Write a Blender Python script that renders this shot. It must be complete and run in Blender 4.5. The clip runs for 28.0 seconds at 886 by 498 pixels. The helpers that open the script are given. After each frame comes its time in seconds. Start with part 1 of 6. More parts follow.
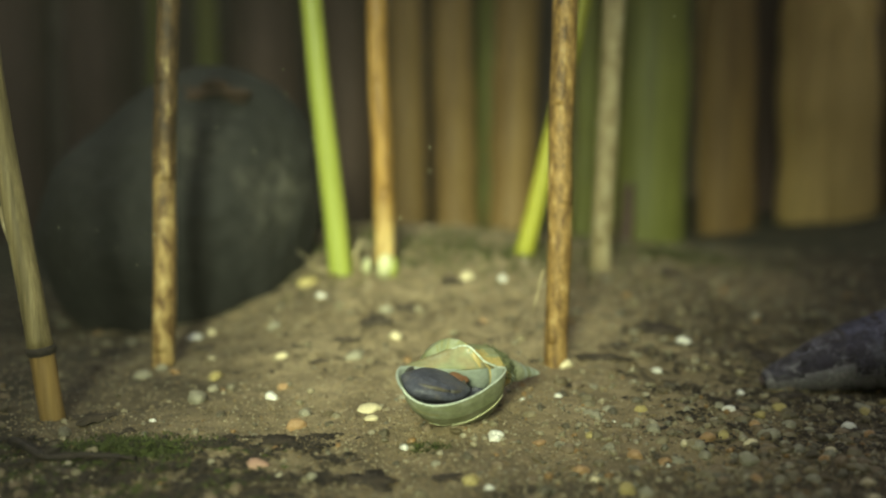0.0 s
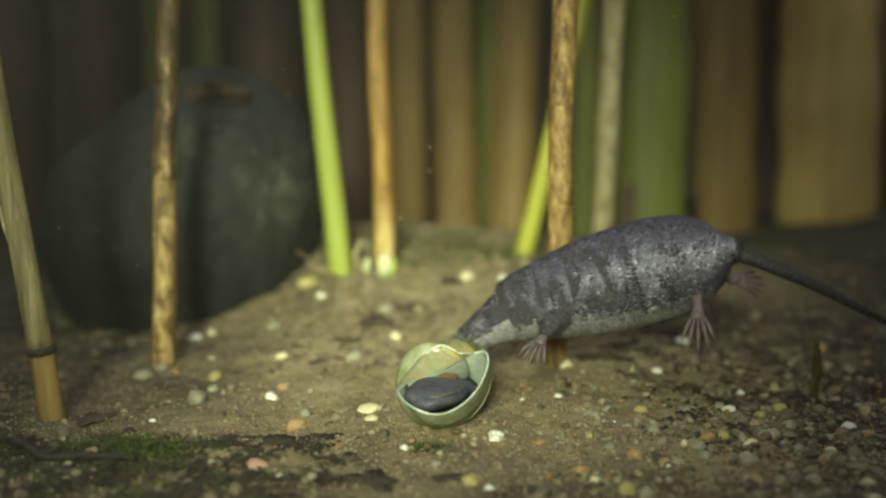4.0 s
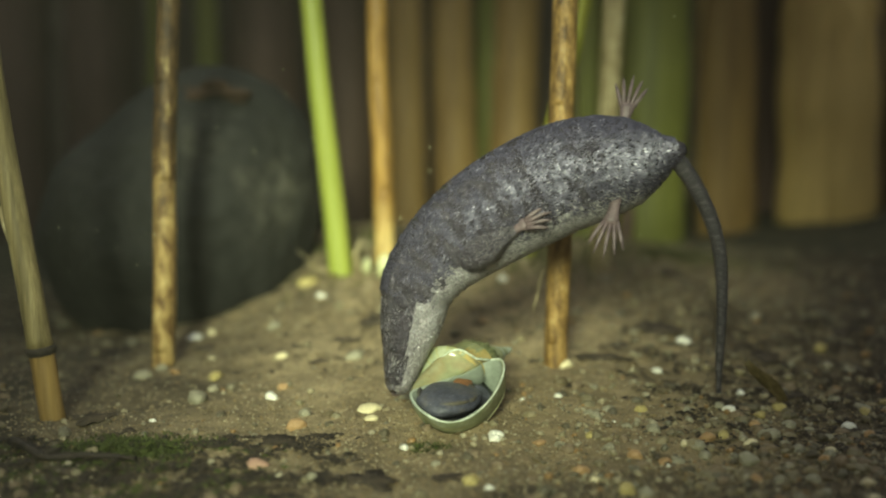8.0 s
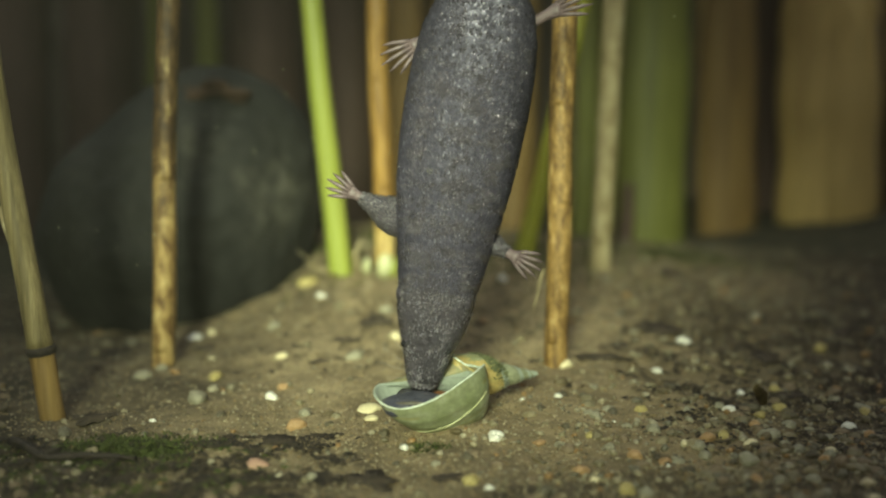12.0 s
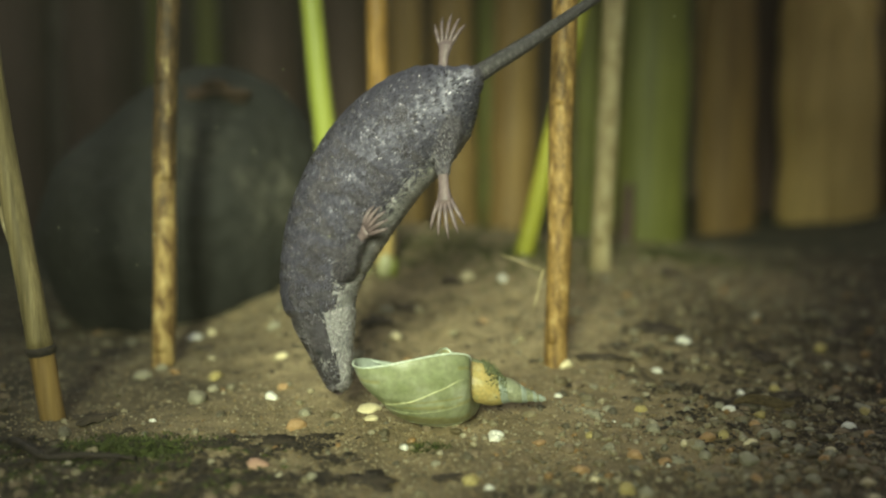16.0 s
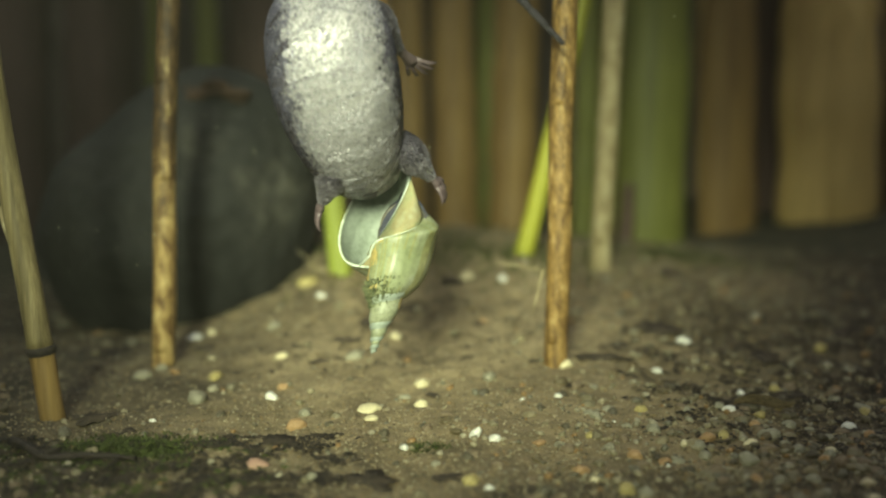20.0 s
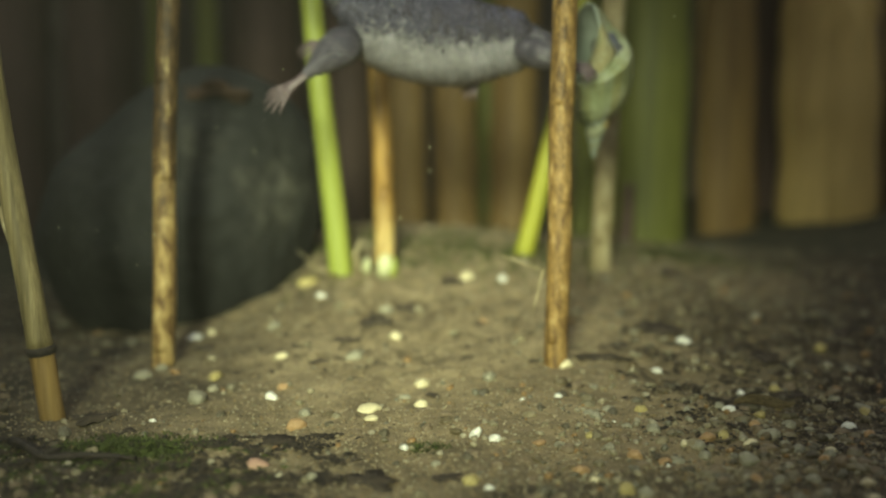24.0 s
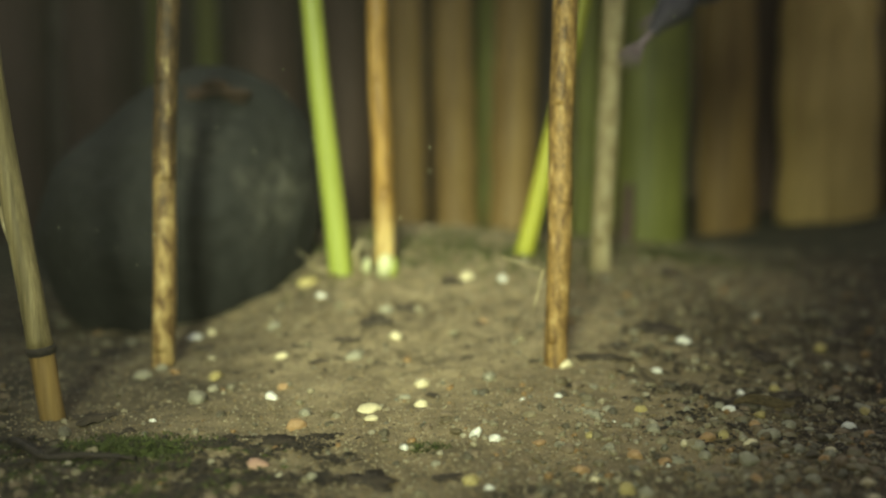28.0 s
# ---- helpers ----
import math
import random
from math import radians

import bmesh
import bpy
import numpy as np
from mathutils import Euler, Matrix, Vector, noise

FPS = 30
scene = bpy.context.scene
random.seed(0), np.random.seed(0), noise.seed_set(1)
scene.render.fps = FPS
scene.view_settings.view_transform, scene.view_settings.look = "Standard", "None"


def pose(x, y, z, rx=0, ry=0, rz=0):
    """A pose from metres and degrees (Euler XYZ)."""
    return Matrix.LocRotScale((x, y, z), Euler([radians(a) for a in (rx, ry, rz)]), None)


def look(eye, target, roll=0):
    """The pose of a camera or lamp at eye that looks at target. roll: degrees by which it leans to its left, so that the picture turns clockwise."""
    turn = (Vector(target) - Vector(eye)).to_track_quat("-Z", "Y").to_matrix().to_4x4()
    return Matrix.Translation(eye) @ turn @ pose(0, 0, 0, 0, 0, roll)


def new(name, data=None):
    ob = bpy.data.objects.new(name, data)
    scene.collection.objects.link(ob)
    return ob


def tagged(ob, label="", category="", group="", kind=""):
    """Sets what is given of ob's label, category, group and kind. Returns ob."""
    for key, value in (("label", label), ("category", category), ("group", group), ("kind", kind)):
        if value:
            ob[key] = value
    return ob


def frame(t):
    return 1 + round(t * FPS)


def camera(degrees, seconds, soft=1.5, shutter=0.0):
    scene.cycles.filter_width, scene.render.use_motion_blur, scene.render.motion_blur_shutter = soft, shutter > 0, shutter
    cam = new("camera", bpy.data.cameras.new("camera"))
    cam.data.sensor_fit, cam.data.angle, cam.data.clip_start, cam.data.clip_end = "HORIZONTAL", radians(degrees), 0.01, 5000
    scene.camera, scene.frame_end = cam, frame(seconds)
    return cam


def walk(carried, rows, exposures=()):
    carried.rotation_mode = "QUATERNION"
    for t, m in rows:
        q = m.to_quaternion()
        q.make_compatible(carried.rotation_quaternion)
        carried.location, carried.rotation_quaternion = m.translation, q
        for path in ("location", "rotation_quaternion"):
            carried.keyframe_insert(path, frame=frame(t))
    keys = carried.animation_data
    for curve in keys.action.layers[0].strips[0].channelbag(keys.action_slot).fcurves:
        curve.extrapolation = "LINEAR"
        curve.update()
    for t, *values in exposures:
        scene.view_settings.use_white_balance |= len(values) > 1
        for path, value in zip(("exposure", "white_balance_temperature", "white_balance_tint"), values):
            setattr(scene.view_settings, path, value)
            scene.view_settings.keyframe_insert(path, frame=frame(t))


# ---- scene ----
# ---- camera, light ----
MM = 0.001
cam = camera(40, 28.0, soft=2.2, shutter=0.35)
cam.data.dof.use_dof = True
cam.data.dof.focus_distance = 0.254
cam.data.dof.aperture_fstop = 7.2
EYE = pose(0, 0, 0.0775, 81, 0, 0)
walk(cam, [(0.0, EYE), (28.0, EYE)])

world = bpy.data.worlds.new("world")
scene.world = world
world.use_nodes = True
world.node_tree.nodes["Background"].inputs[0].default_value = (0.74, 0.79, 0.79, 1)
world.node_tree.nodes["Background"].inputs[1].default_value = 0.72

lamp = bpy.data.lights.new("tank_lamp", "SPOT")
lamp.energy = 19.5
lamp.color = (0.89, 1.0, 0.67)
lamp.spot_size, lamp.spot_blend, lamp.shadow_soft_size = radians(26.8), 1.0, 0.06
lamp_ob = new("tank_lamp", lamp)
lamp_ob.matrix_world = look((-0.055, -0.06, 0.165), (-0.004, 0.364, 0.016))
scene.view_settings.exposure = 0.0


# ---- materials ----
def material(name, colours, scale=(300, 300, 300), rough=0.7, bump=0.3, bump_scale=None, fine=0.35,
             metallic=0.0, specular=0.4, random_by=None, random_amount=0.0, detail=4.0, coat=0.0, height=0.0006,
             translucent=0.0, transmission=0.0, second=()):
    """Node material: broad colour drift, fine grain and a bump, all in metres of the object."""
    m = bpy.data.materials.new(name)
    m.use_nodes = True
    nt = m.node_tree
    nodes, links = nt.nodes, nt.links
    b = nodes["Principled BSDF"]
    b.inputs["Roughness"].default_value = rough
    b.inputs["Metallic"].default_value = metallic
    b.inputs["Specular IOR Level"].default_value = specular
    b.inputs["Coat Weight"].default_value = coat
    b.inputs["Transmission Weight"].default_value = transmission
    co = nodes.new("ShaderNodeTexCoord")
    mp = nodes.new("ShaderNodeMapping")
    mp.inputs["Scale"].default_value = scale
    links.new(co.outputs["Object"], mp.inputs["Vector"])
    n1 = nodes.new("ShaderNodeTexNoise")
    n1.inputs["Scale"].default_value = 1.0
    n1.inputs["Detail"].default_value = detail
    n1.inputs["Roughness"].default_value = 0.62
    links.new(mp.outputs["Vector"], n1.inputs["Vector"])
    ramp = nodes.new("ShaderNodeValToRGB")
    el = ramp.color_ramp.elements
    k = len(colours)
    for i, c in enumerate(colours):
        pos = 0.28 + 0.44 * i / max(1, k - 1)
        e = el[i] if i < 2 else el.new(pos)
        e.position = pos
        e.color = (*c, 1)
    if k == 1:
        el[1].color = el[0].color
    links.new(n1.outputs["Fac"], ramp.inputs["Fac"])
    out = ramp.outputs["Color"]
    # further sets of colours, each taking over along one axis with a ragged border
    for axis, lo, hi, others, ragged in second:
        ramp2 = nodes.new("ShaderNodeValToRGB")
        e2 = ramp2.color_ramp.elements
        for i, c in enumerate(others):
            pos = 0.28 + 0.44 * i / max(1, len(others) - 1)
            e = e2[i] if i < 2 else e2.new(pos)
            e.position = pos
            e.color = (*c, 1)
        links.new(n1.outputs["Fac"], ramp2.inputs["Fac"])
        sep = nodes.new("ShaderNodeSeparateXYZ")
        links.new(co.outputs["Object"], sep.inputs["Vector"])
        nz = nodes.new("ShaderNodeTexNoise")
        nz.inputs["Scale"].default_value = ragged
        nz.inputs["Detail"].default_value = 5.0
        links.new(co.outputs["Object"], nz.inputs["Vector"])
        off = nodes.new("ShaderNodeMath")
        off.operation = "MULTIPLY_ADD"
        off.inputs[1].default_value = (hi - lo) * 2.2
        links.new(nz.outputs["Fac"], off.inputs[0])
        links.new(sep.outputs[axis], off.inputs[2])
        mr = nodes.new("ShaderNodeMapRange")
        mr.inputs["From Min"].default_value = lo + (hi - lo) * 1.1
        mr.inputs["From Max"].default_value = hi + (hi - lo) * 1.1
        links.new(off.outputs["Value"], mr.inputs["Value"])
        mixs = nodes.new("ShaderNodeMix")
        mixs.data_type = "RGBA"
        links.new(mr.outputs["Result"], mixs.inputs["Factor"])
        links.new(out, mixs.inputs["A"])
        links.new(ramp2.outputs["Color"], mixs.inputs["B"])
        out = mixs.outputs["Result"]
    n2 = nodes.new("ShaderNodeTexNoise")
    n2.inputs["Scale"].default_value = 5.5
    n2.inputs["Detail"].default_value = 3.0
    links.new(mp.outputs["Vector"], n2.inputs["Vector"])
    rng = nodes.new("ShaderNodeMapRange")
    rng.inputs["From Min"].default_value, rng.inputs["From Max"].default_value = 0.3, 0.7
    rng.inputs["To Min"].default_value, rng.inputs["To Max"].default_value = 1 - fine, 1 + fine
    links.new(n2.outputs["Fac"], rng.inputs["Value"])
    mul = nodes.new("ShaderNodeMix")
    mul.data_type, mul.blend_type = "RGBA", "MULTIPLY"
    mul.inputs["Factor"].default_value = 1.0
    links.new(out, mul.inputs["A"])
    links.new(rng.outputs["Result"], mul.inputs["B"])
    out = mul.outputs["Result"]
    if random_by:
        if random_by == "island":
            src = nodes.new("ShaderNodeNewGeometry").outputs["Random Per Island"]
        else:
            src = nodes.new("ShaderNodeObjectInfo").outputs["Random"]
        r2 = nodes.new("ShaderNodeMapRange")
        r2.inputs["To Min"].default_value, r2.inputs["To Max"].default_value = 1 - random_amount, 1 + random_amount
        links.new(src, r2.inputs["Value"])
        mu = nodes.new("ShaderNodeMix")
        mu.data_type, mu.blend_type = "RGBA", "MULTIPLY"
        mu.inputs["Factor"].default_value = 1.0
        links.new(out, mu.inputs["A"])
        links.new(r2.outputs["Result"], mu.inputs["B"])
        out = mu.outputs["Result"]
    links.new(out, b.inputs["Base Color"])
    if bump > 0:
        n3 = nodes.new("ShaderNodeTexNoise")
        n3.inputs["Scale"].default_value = 1.0
        n3.inputs["Detail"].default_value = 5.0
        mp2 = nodes.new("ShaderNodeMapping")
        mp2.inputs["Scale"].default_value = bump_scale or tuple(3 * v for v in scale)
        links.new(co.outputs["Object"], mp2.inputs["Vector"])
        links.new(mp2.outputs["Vector"], n3.inputs["Vector"])
        bp = nodes.new("ShaderNodeBump")
        bp.inputs["Strength"].default_value = bump
        bp.inputs["Distance"].default_value = height
        links.new(n3.outputs["Fac"], bp.inputs["Height"])
        links.new(bp.outputs["Normal"], b.inputs["Normal"])
    if translucent > 0:
        tr = nodes.new("ShaderNodeBsdfTranslucent")
        mx = nodes.new("ShaderNodeMixShader")
        mx.inputs["Fac"].default_value = translucent
        links.new(out, tr.inputs["Color"])
        links.new(b.outputs["BSDF"], mx.inputs[1])
        links.new(tr.outputs["BSDF"], mx.inputs[2])
        links.new(mx.outputs["Shader"], nodes["Material Output"].inputs["Surface"])
    return m


def scattered(name, palette, rough=0.6, bump=0.25, by="island", grain=900):
    """Grains or pebbles, each of its own colour from the palette."""
    m = material(name, [(0.8, 0.8, 0.8), (1, 1, 1)], (grain,) * 3, rough, bump, fine=0.25, height=0.0003)
    nt = m.node_tree
    b = nt.nodes["Principled BSDF"]
    link = b.inputs["Base Color"].links[0]
    src = link.from_socket
    if by == "island":
        rnd = nt.nodes.new("ShaderNodeNewGeometry").outputs["Random Per Island"]
    else:
        rnd = nt.nodes.new("ShaderNodeObjectInfo").outputs["Random"]
    ramp = nt.nodes.new("ShaderNodeValToRGB")
    ramp.color_ramp.interpolation = "CONSTANT"
    el = ramp.color_ramp.elements
    for i, c in enumerate(palette):
        pos = i / len(palette)
        e = el[i] if i < 2 else el.new(pos)
        e.position = pos
        e.color = (*c, 1)
    nt.links.new(rnd, ramp.inputs["Fac"])
    mul = nt.nodes.new("ShaderNodeMix")
    mul.data_type, mul.blend_type = "RGBA", "MULTIPLY"
    mul.inputs["Factor"].default_value = 1.0
    nt.links.new(src, mul.inputs["A"])
    nt.links.new(ramp.outputs["Color"], mul.inputs["B"])
    nt.links.new(mul.outputs["Result"], b.inputs["Base Color"])
    return m


# side and front bands: dark silt plus light falloff put into the colour
SILT_FALLOFF = [(0.030, 0.024, 0.015), (0.052, 0.041, 0.025), (0.084, 0.067, 0.040)]
MULCH_FALLOFF = [(0.017, 0.013, 0.009), (0.037, 0.029, 0.018), (0.068, 0.053, 0.033)]
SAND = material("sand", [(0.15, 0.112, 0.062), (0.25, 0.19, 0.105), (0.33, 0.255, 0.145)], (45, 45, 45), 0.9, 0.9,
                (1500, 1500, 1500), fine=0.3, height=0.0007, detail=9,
                second=[(0, 0.035, 0.115, SILT_FALLOFF, 16), (0, 0.100, 0.200, MULCH_FALLOFF, 16), (0, -0.034, -0.090, SILT_FALLOFF, 20),
                        (1, 0.236, 0.200, SILT_FALLOFF, 40), (1, 0.405, 0.45, [(0.034, 0.032, 0.017), (0.058, 0.054, 0.029), (0.094, 0.085, 0.048)], 20)])
GRAIN = scattered("sand_grains", [(0.30, 0.23, 0.125), (0.18, 0.13, 0.065), (0.38, 0.30, 0.17), (0.09, 0.065, 0.035), (0.27, 0.20, 0.105),
                                  (0.42, 0.36, 0.23), (0.15, 0.105, 0.055), (0.25, 0.165, 0.07), (0.20, 0.15, 0.08), (0.06, 0.045, 0.028), (0.13, 0.10, 0.06), (0.36, 0.30, 0.19)], rough=0.45)
GRAVEL = scattered("gravel", [(0.191, 0.161, 0.091), (0.278, 0.231, 0.126), (0.139, 0.117, 0.070), (0.278, 0.165, 0.065), (0.235, 0.204, 0.131),
                              (0.096, 0.078, 0.048), (0.331, 0.283, 0.174), (0.200, 0.144, 0.070), (0.287, 0.248, 0.157), (0.165, 0.152, 0.104),
                              (0.226, 0.196, 0.113), (0.122, 0.100, 0.061), (0.348, 0.309, 0.209)], rough=0.45)
PEBBLE = {
    "white": material("white_quartz", [(0.62, 0.60, 0.50), (0.82, 0.80, 0.70)], (500,) * 3, 0.45, 0.2),
    "cream": material("cream_quartz", [(0.55, 0.46, 0.26), (0.74, 0.66, 0.42)], (500,) * 3, 0.45, 0.2),
    "grey": material("grey_stone", [(0.22, 0.20, 0.135), (0.34, 0.315, 0.22)], (600,) * 3, 0.55, 0.3),
    "orange": material("orange_stone", [(0.32, 0.185, 0.085), (0.46, 0.30, 0.145)], (600,) * 3, 0.5, 0.3),
    "pink": material("pink_granite", [(0.34, 0.18, 0.12), (0.52, 0.33, 0.24)], (700,) * 3, 0.55, 0.3),
    "ochre": material("ochre_stone", [(0.34, 0.27, 0.09), (0.50, 0.41, 0.17)], (600,) * 3, 0.5, 0.3),
    "brown": material("brown_stone", [(0.15, 0.11, 0.065), (0.24, 0.18, 0.11)], (600,) * 3, 0.6, 0.3),
}
PEBBLE["dull"] = scattered("dull_stone", [(0.174, 0.144, 0.083), (0.113, 0.094, 0.057), (0.209, 0.178, 0.104), (0.087, 0.071, 0.044), (0.148, 0.131, 0.087),
                                          (0.244, 0.200, 0.113), (0.131, 0.100, 0.052)], rough=0.5, by="object")
DEBRIS = material("rotten_leaf", [(0.018, 0.014, 0.010), (0.060, 0.043, 0.026)], (600,) * 3, 0.8, 0.6, random_by="island", random_amount=0.5)
TWIG = material("waterlogged_wood", [(0.014, 0.011, 0.010), (0.05, 0.036, 0.025)], (250, 900, 900), 0.75, 0.7)
ALGAE = material("green_algae", [(0.034, 0.045, 0.008), (0.075, 0.092, 0.016)], (400,) * 3, 0.8, 0.5,
                 random_by="island", random_amount=0.4)
SHELL_ALGAE = material("faded_algae", [(0.085, 0.095, 0.040), (0.15, 0.16, 0.075)], (400,) * 3, 0.8, 0.5, random_by="island", random_amount=0.4)
ROCK = material("dark_boulder", [(0.010, 0.0105, 0.0088), (0.0145, 0.0145, 0.0125), (0.020, 0.0195, 0.0165), (0.065, 0.060, 0.047)], (38, 38, 38), 0.85,
                0.7, (240, 240, 240), fine=0.35, height=0.0012, detail=8)
RUST = material("rusty_patch", [(0.030, 0.016, 0.009), (0.060, 0.031, 0.015)], (200,) * 3, 0.9, 0.6)
REED_PALE = material("weathered_reed", [(0.10, 0.078, 0.034), (0.21, 0.165, 0.075), (0.32, 0.26, 0.13)], (620, 620, 22), 0.6,
                     0.45, (1600, 1600, 40), fine=0.22, height=0.0004)
REED_TAN = material("mottled_reed", [(0.030, 0.015, 0.007), (0.15, 0.085, 0.026), (0.29, 0.175, 0.055), (0.54, 0.38, 0.16)], (420, 420, 170), 0.55, 0.6,
                    (1300, 1300, 420), fine=0.3, height=0.0005, detail=6)
REED_GREY = material("bleached_reed", [(0.07, 0.045, 0.02), (0.27, 0.21, 0.10), (0.40, 0.33, 0.18), (0.50, 0.44, 0.27)], (360, 360, 130), 0.6, 0.4,
                     (1100, 1100, 60), fine=0.25, height=0.0004)
REED_STRIPPED = material("spotted_brown_reed", [(0.045, 0.026, 0.011), (0.15, 0.085, 0.030), (0.40, 0.27, 0.10), (0.64, 0.50, 0.24)],
                         (380, 380, 150), 0.55, 0.6, (1100, 1100, 380), fine=0.3, height=0.0006, detail=7,
                         second=[(2, 0.030, 0.060, [(0.022, 0.012, 0.005), (0.050, 0.028, 0.011), (0.11, 0.065, 0.024), (0.52, 0.40, 0.18)], 140)])
REED_AMBER = material("amber_reed_with_straw_foot", [(0.20, 0.12, 0.035), (0.48, 0.33, 0.11), (0.64, 0.48, 0.20)], (360, 360, 60), 0.5, 0.4,
                      (1000, 1000, 80), fine=0.25, height=0.0005, detail=6,
                      second=[(2, 0.008, 0.022, [(0.10, 0.048, 0.013), (0.29, 0.16, 0.036), (0.46, 0.28, 0.08)], 160)])
AMBER = material("amber_shell", [(0.44, 0.43, 0.19), (0.56, 0.42, 0.15), (0.58, 0.52, 0.28)], (260,) * 3, 0.34, 0.2, fine=0.15, height=0.0003,
                 translucent=0.30, coat=0.15)
GREEN = material("green_stem", [(0.235, 0.275, 0.042), (0.345, 0.37, 0.072)], (380, 380, 12), 0.4, 0.15, (1500, 1500, 20),
                 fine=0.12, height=0.0003)
YELLOWGREEN = material("yellowing_stem", [(0.27, 0.275, 0.025), (0.38, 0.365, 0.042)], (380, 380, 12), 0.4, 0.15,
                       (1500, 1500, 20), fine=0.12, height=0.0003)
DARKGREEN = material("old_green_stalk", [(0.10, 0.106, 0.022), (0.20, 0.205, 0.044)], (200, 200, 9), 0.5, 0.2,
                     (800, 800, 12), fine=0.2, height=0.0004)
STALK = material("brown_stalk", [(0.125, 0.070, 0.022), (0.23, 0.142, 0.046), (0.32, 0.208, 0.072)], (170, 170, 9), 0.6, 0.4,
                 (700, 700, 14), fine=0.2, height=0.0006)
# own reddish brown, lightened to stand in for light from the east side
STALK_RED_LIFTED = material("reddish_stalk_lifted", [(0.42, 0.285, 0.095), (0.60, 0.425, 0.145), (0.68, 0.51, 0.20)], (170, 170, 9), 0.6, 0.4,
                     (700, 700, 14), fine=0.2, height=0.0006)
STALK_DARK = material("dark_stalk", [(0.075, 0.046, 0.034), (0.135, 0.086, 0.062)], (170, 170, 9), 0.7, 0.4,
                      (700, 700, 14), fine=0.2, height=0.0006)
BUD = material("pale_shoot", [(0.40, 0.40, 0.20), (0.60, 0.60, 0.36)], (300,) * 3, 0.5, 0.2)
# board brown raised in tone to stand in for haze between the stalks
BOARD = material("tank_board", [(0.16, 0.128, 0.10), (0.23, 0.185, 0.14)], (25, 25, 4), 0.9, 0.4, (200, 200, 30))
FUR = material("slate_fur", [(0.056, 0.051, 0.078), (0.089, 0.081, 0.119), (0.136, 0.125, 0.174)], (900, 900, 600), 0.33, 0.0, specular=0.9, fine=0.25,
               random_by="island", random_amount=0.26, metallic=0.55)
FUR_BELLY = material("silvery_belly_fur", [(0.225, 0.208, 0.212), (0.40, 0.375, 0.375)], (700,) * 3, 0.28, 0.0, specular=0.9, fine=0.3,
                     random_by="island", random_amount=0.3, metallic=0.25)
# pale tufts that carry the wet highlights in their colour
FUR_GLINT = material("painted_glint_fur", [(0.19, 0.177, 0.222), (0.35, 0.333, 0.40)], (300,) * 3, 0.32, 0.0, specular=0.9, fine=0.2,
                     metallic=0.6, random_by="island", random_amount=0.6)
FUR_HEAD = material("brownish_head_fur", [(0.105, 0.092, 0.102), (0.19, 0.170, 0.182), (0.31, 0.285, 0.298)], (900, 900, 600), 0.3, 0.0, specular=0.8, fine=0.25,
                    random_by="island", random_amount=0.45, metallic=0.45)
# a film of air silvers the underfur; the throat and belly are paler
SILVER = [(0.20, 0.187, 0.197), (0.34, 0.32, 0.335), (0.52, 0.495, 0.515)]
SLATE = [(0.042, 0.036, 0.046), (0.066, 0.057, 0.072), (0.090, 0.078, 0.098), (0.13, 0.115, 0.140)]
UNDERFUR = material("dense_underfur", SLATE, (2100, 2100, 1500), 0.26, 1.0, (2000, 2000, 1400), specular=0.9, height=0.0010, metallic=0.65, fine=0.4)
PALE_UNDERFUR = material("silvery_underfur", SILVER, (2100, 2100, 1500), 0.26, 1.0, (2000, 2000, 1400), specular=0.9, height=0.0010, metallic=0.5, fine=0.4)
LEGFUR = material("leg_fur", SLATE, (2100, 2100, 1500), 0.3, 1.0, (2000, 2000, 1400), specular=0.8, height=0.0010, metallic=0.7)
SKIN = material("pink_skin", [(0.068, 0.046, 0.050), (0.15, 0.108, 0.112)], (700,) * 3, 0.5, 0.3, height=0.0002)
TAILSKIN = material("scaly_tail", [(0.026, 0.022, 0.025), (0.048, 0.042, 0.046), (0.12, 0.11, 0.113)], (900, 900, 1500), 0.34, 1.0, height=0.0005, fine=0.4)
BLACK = material("shiny_black", [(0.006, 0.006, 0.006), (0.012, 0.012, 0.012)], (500,) * 3, 0.12, 0.0)
WHISKER = material("whisker", [(0.18, 0.17, 0.16), (0.25, 0.24, 0.22)], (500,) * 3, 0.4, 0.0)
SHELL = material("olive_shell", [(0.228, 0.26, 0.122), (0.33, 0.353, 0.203), (0.465, 0.475, 0.34)], (150, 150, 150), 0.38, 0.25,
                 (500, 500, 500), fine=0.14, height=0.0003, translucent=0.30, coat=0.15)
STREAK = material("olive_growth_streak", [(0.25, 0.255, 0.10), (0.34, 0.33, 0.15), (0.42, 0.40, 0.22)], (150,) * 3, 0.38, 0.25, (500,) * 3, fine=0.14, height=0.0003,
                  translucent=0.30, coat=0.15)
SPIRE = material("grey_green_spire", [(0.21, 0.225, 0.135), (0.30, 0.31, 0.195), (0.38, 0.385, 0.27)], (260,) * 3, 0.45, 0.4, (700,) * 3, fine=0.2, height=0.0003,
                 translucent=0.2)
NACRE = material("pale_shell_lining", [(0.30, 0.34, 0.27), (0.45, 0.49, 0.42)], (200,) * 3, 0.3, 0.15, fine=0.12, height=0.0002, translucent=0.30)
CALLUS = material("shell_callus", [(0.24, 0.275, 0.14), (0.33, 0.35, 0.19), (0.37, 0.315, 0.165), (0.40, 0.41, 0.27)], (110,) * 3, 0.22, 0.1, fine=0.12, height=0.0002, translucent=0.25, coat=0.3)
LIP = material("pale_shell_lip", [(0.44, 0.49, 0.38), (0.60, 0.64, 0.54)], (300,) * 3, 0.35, 0.1)
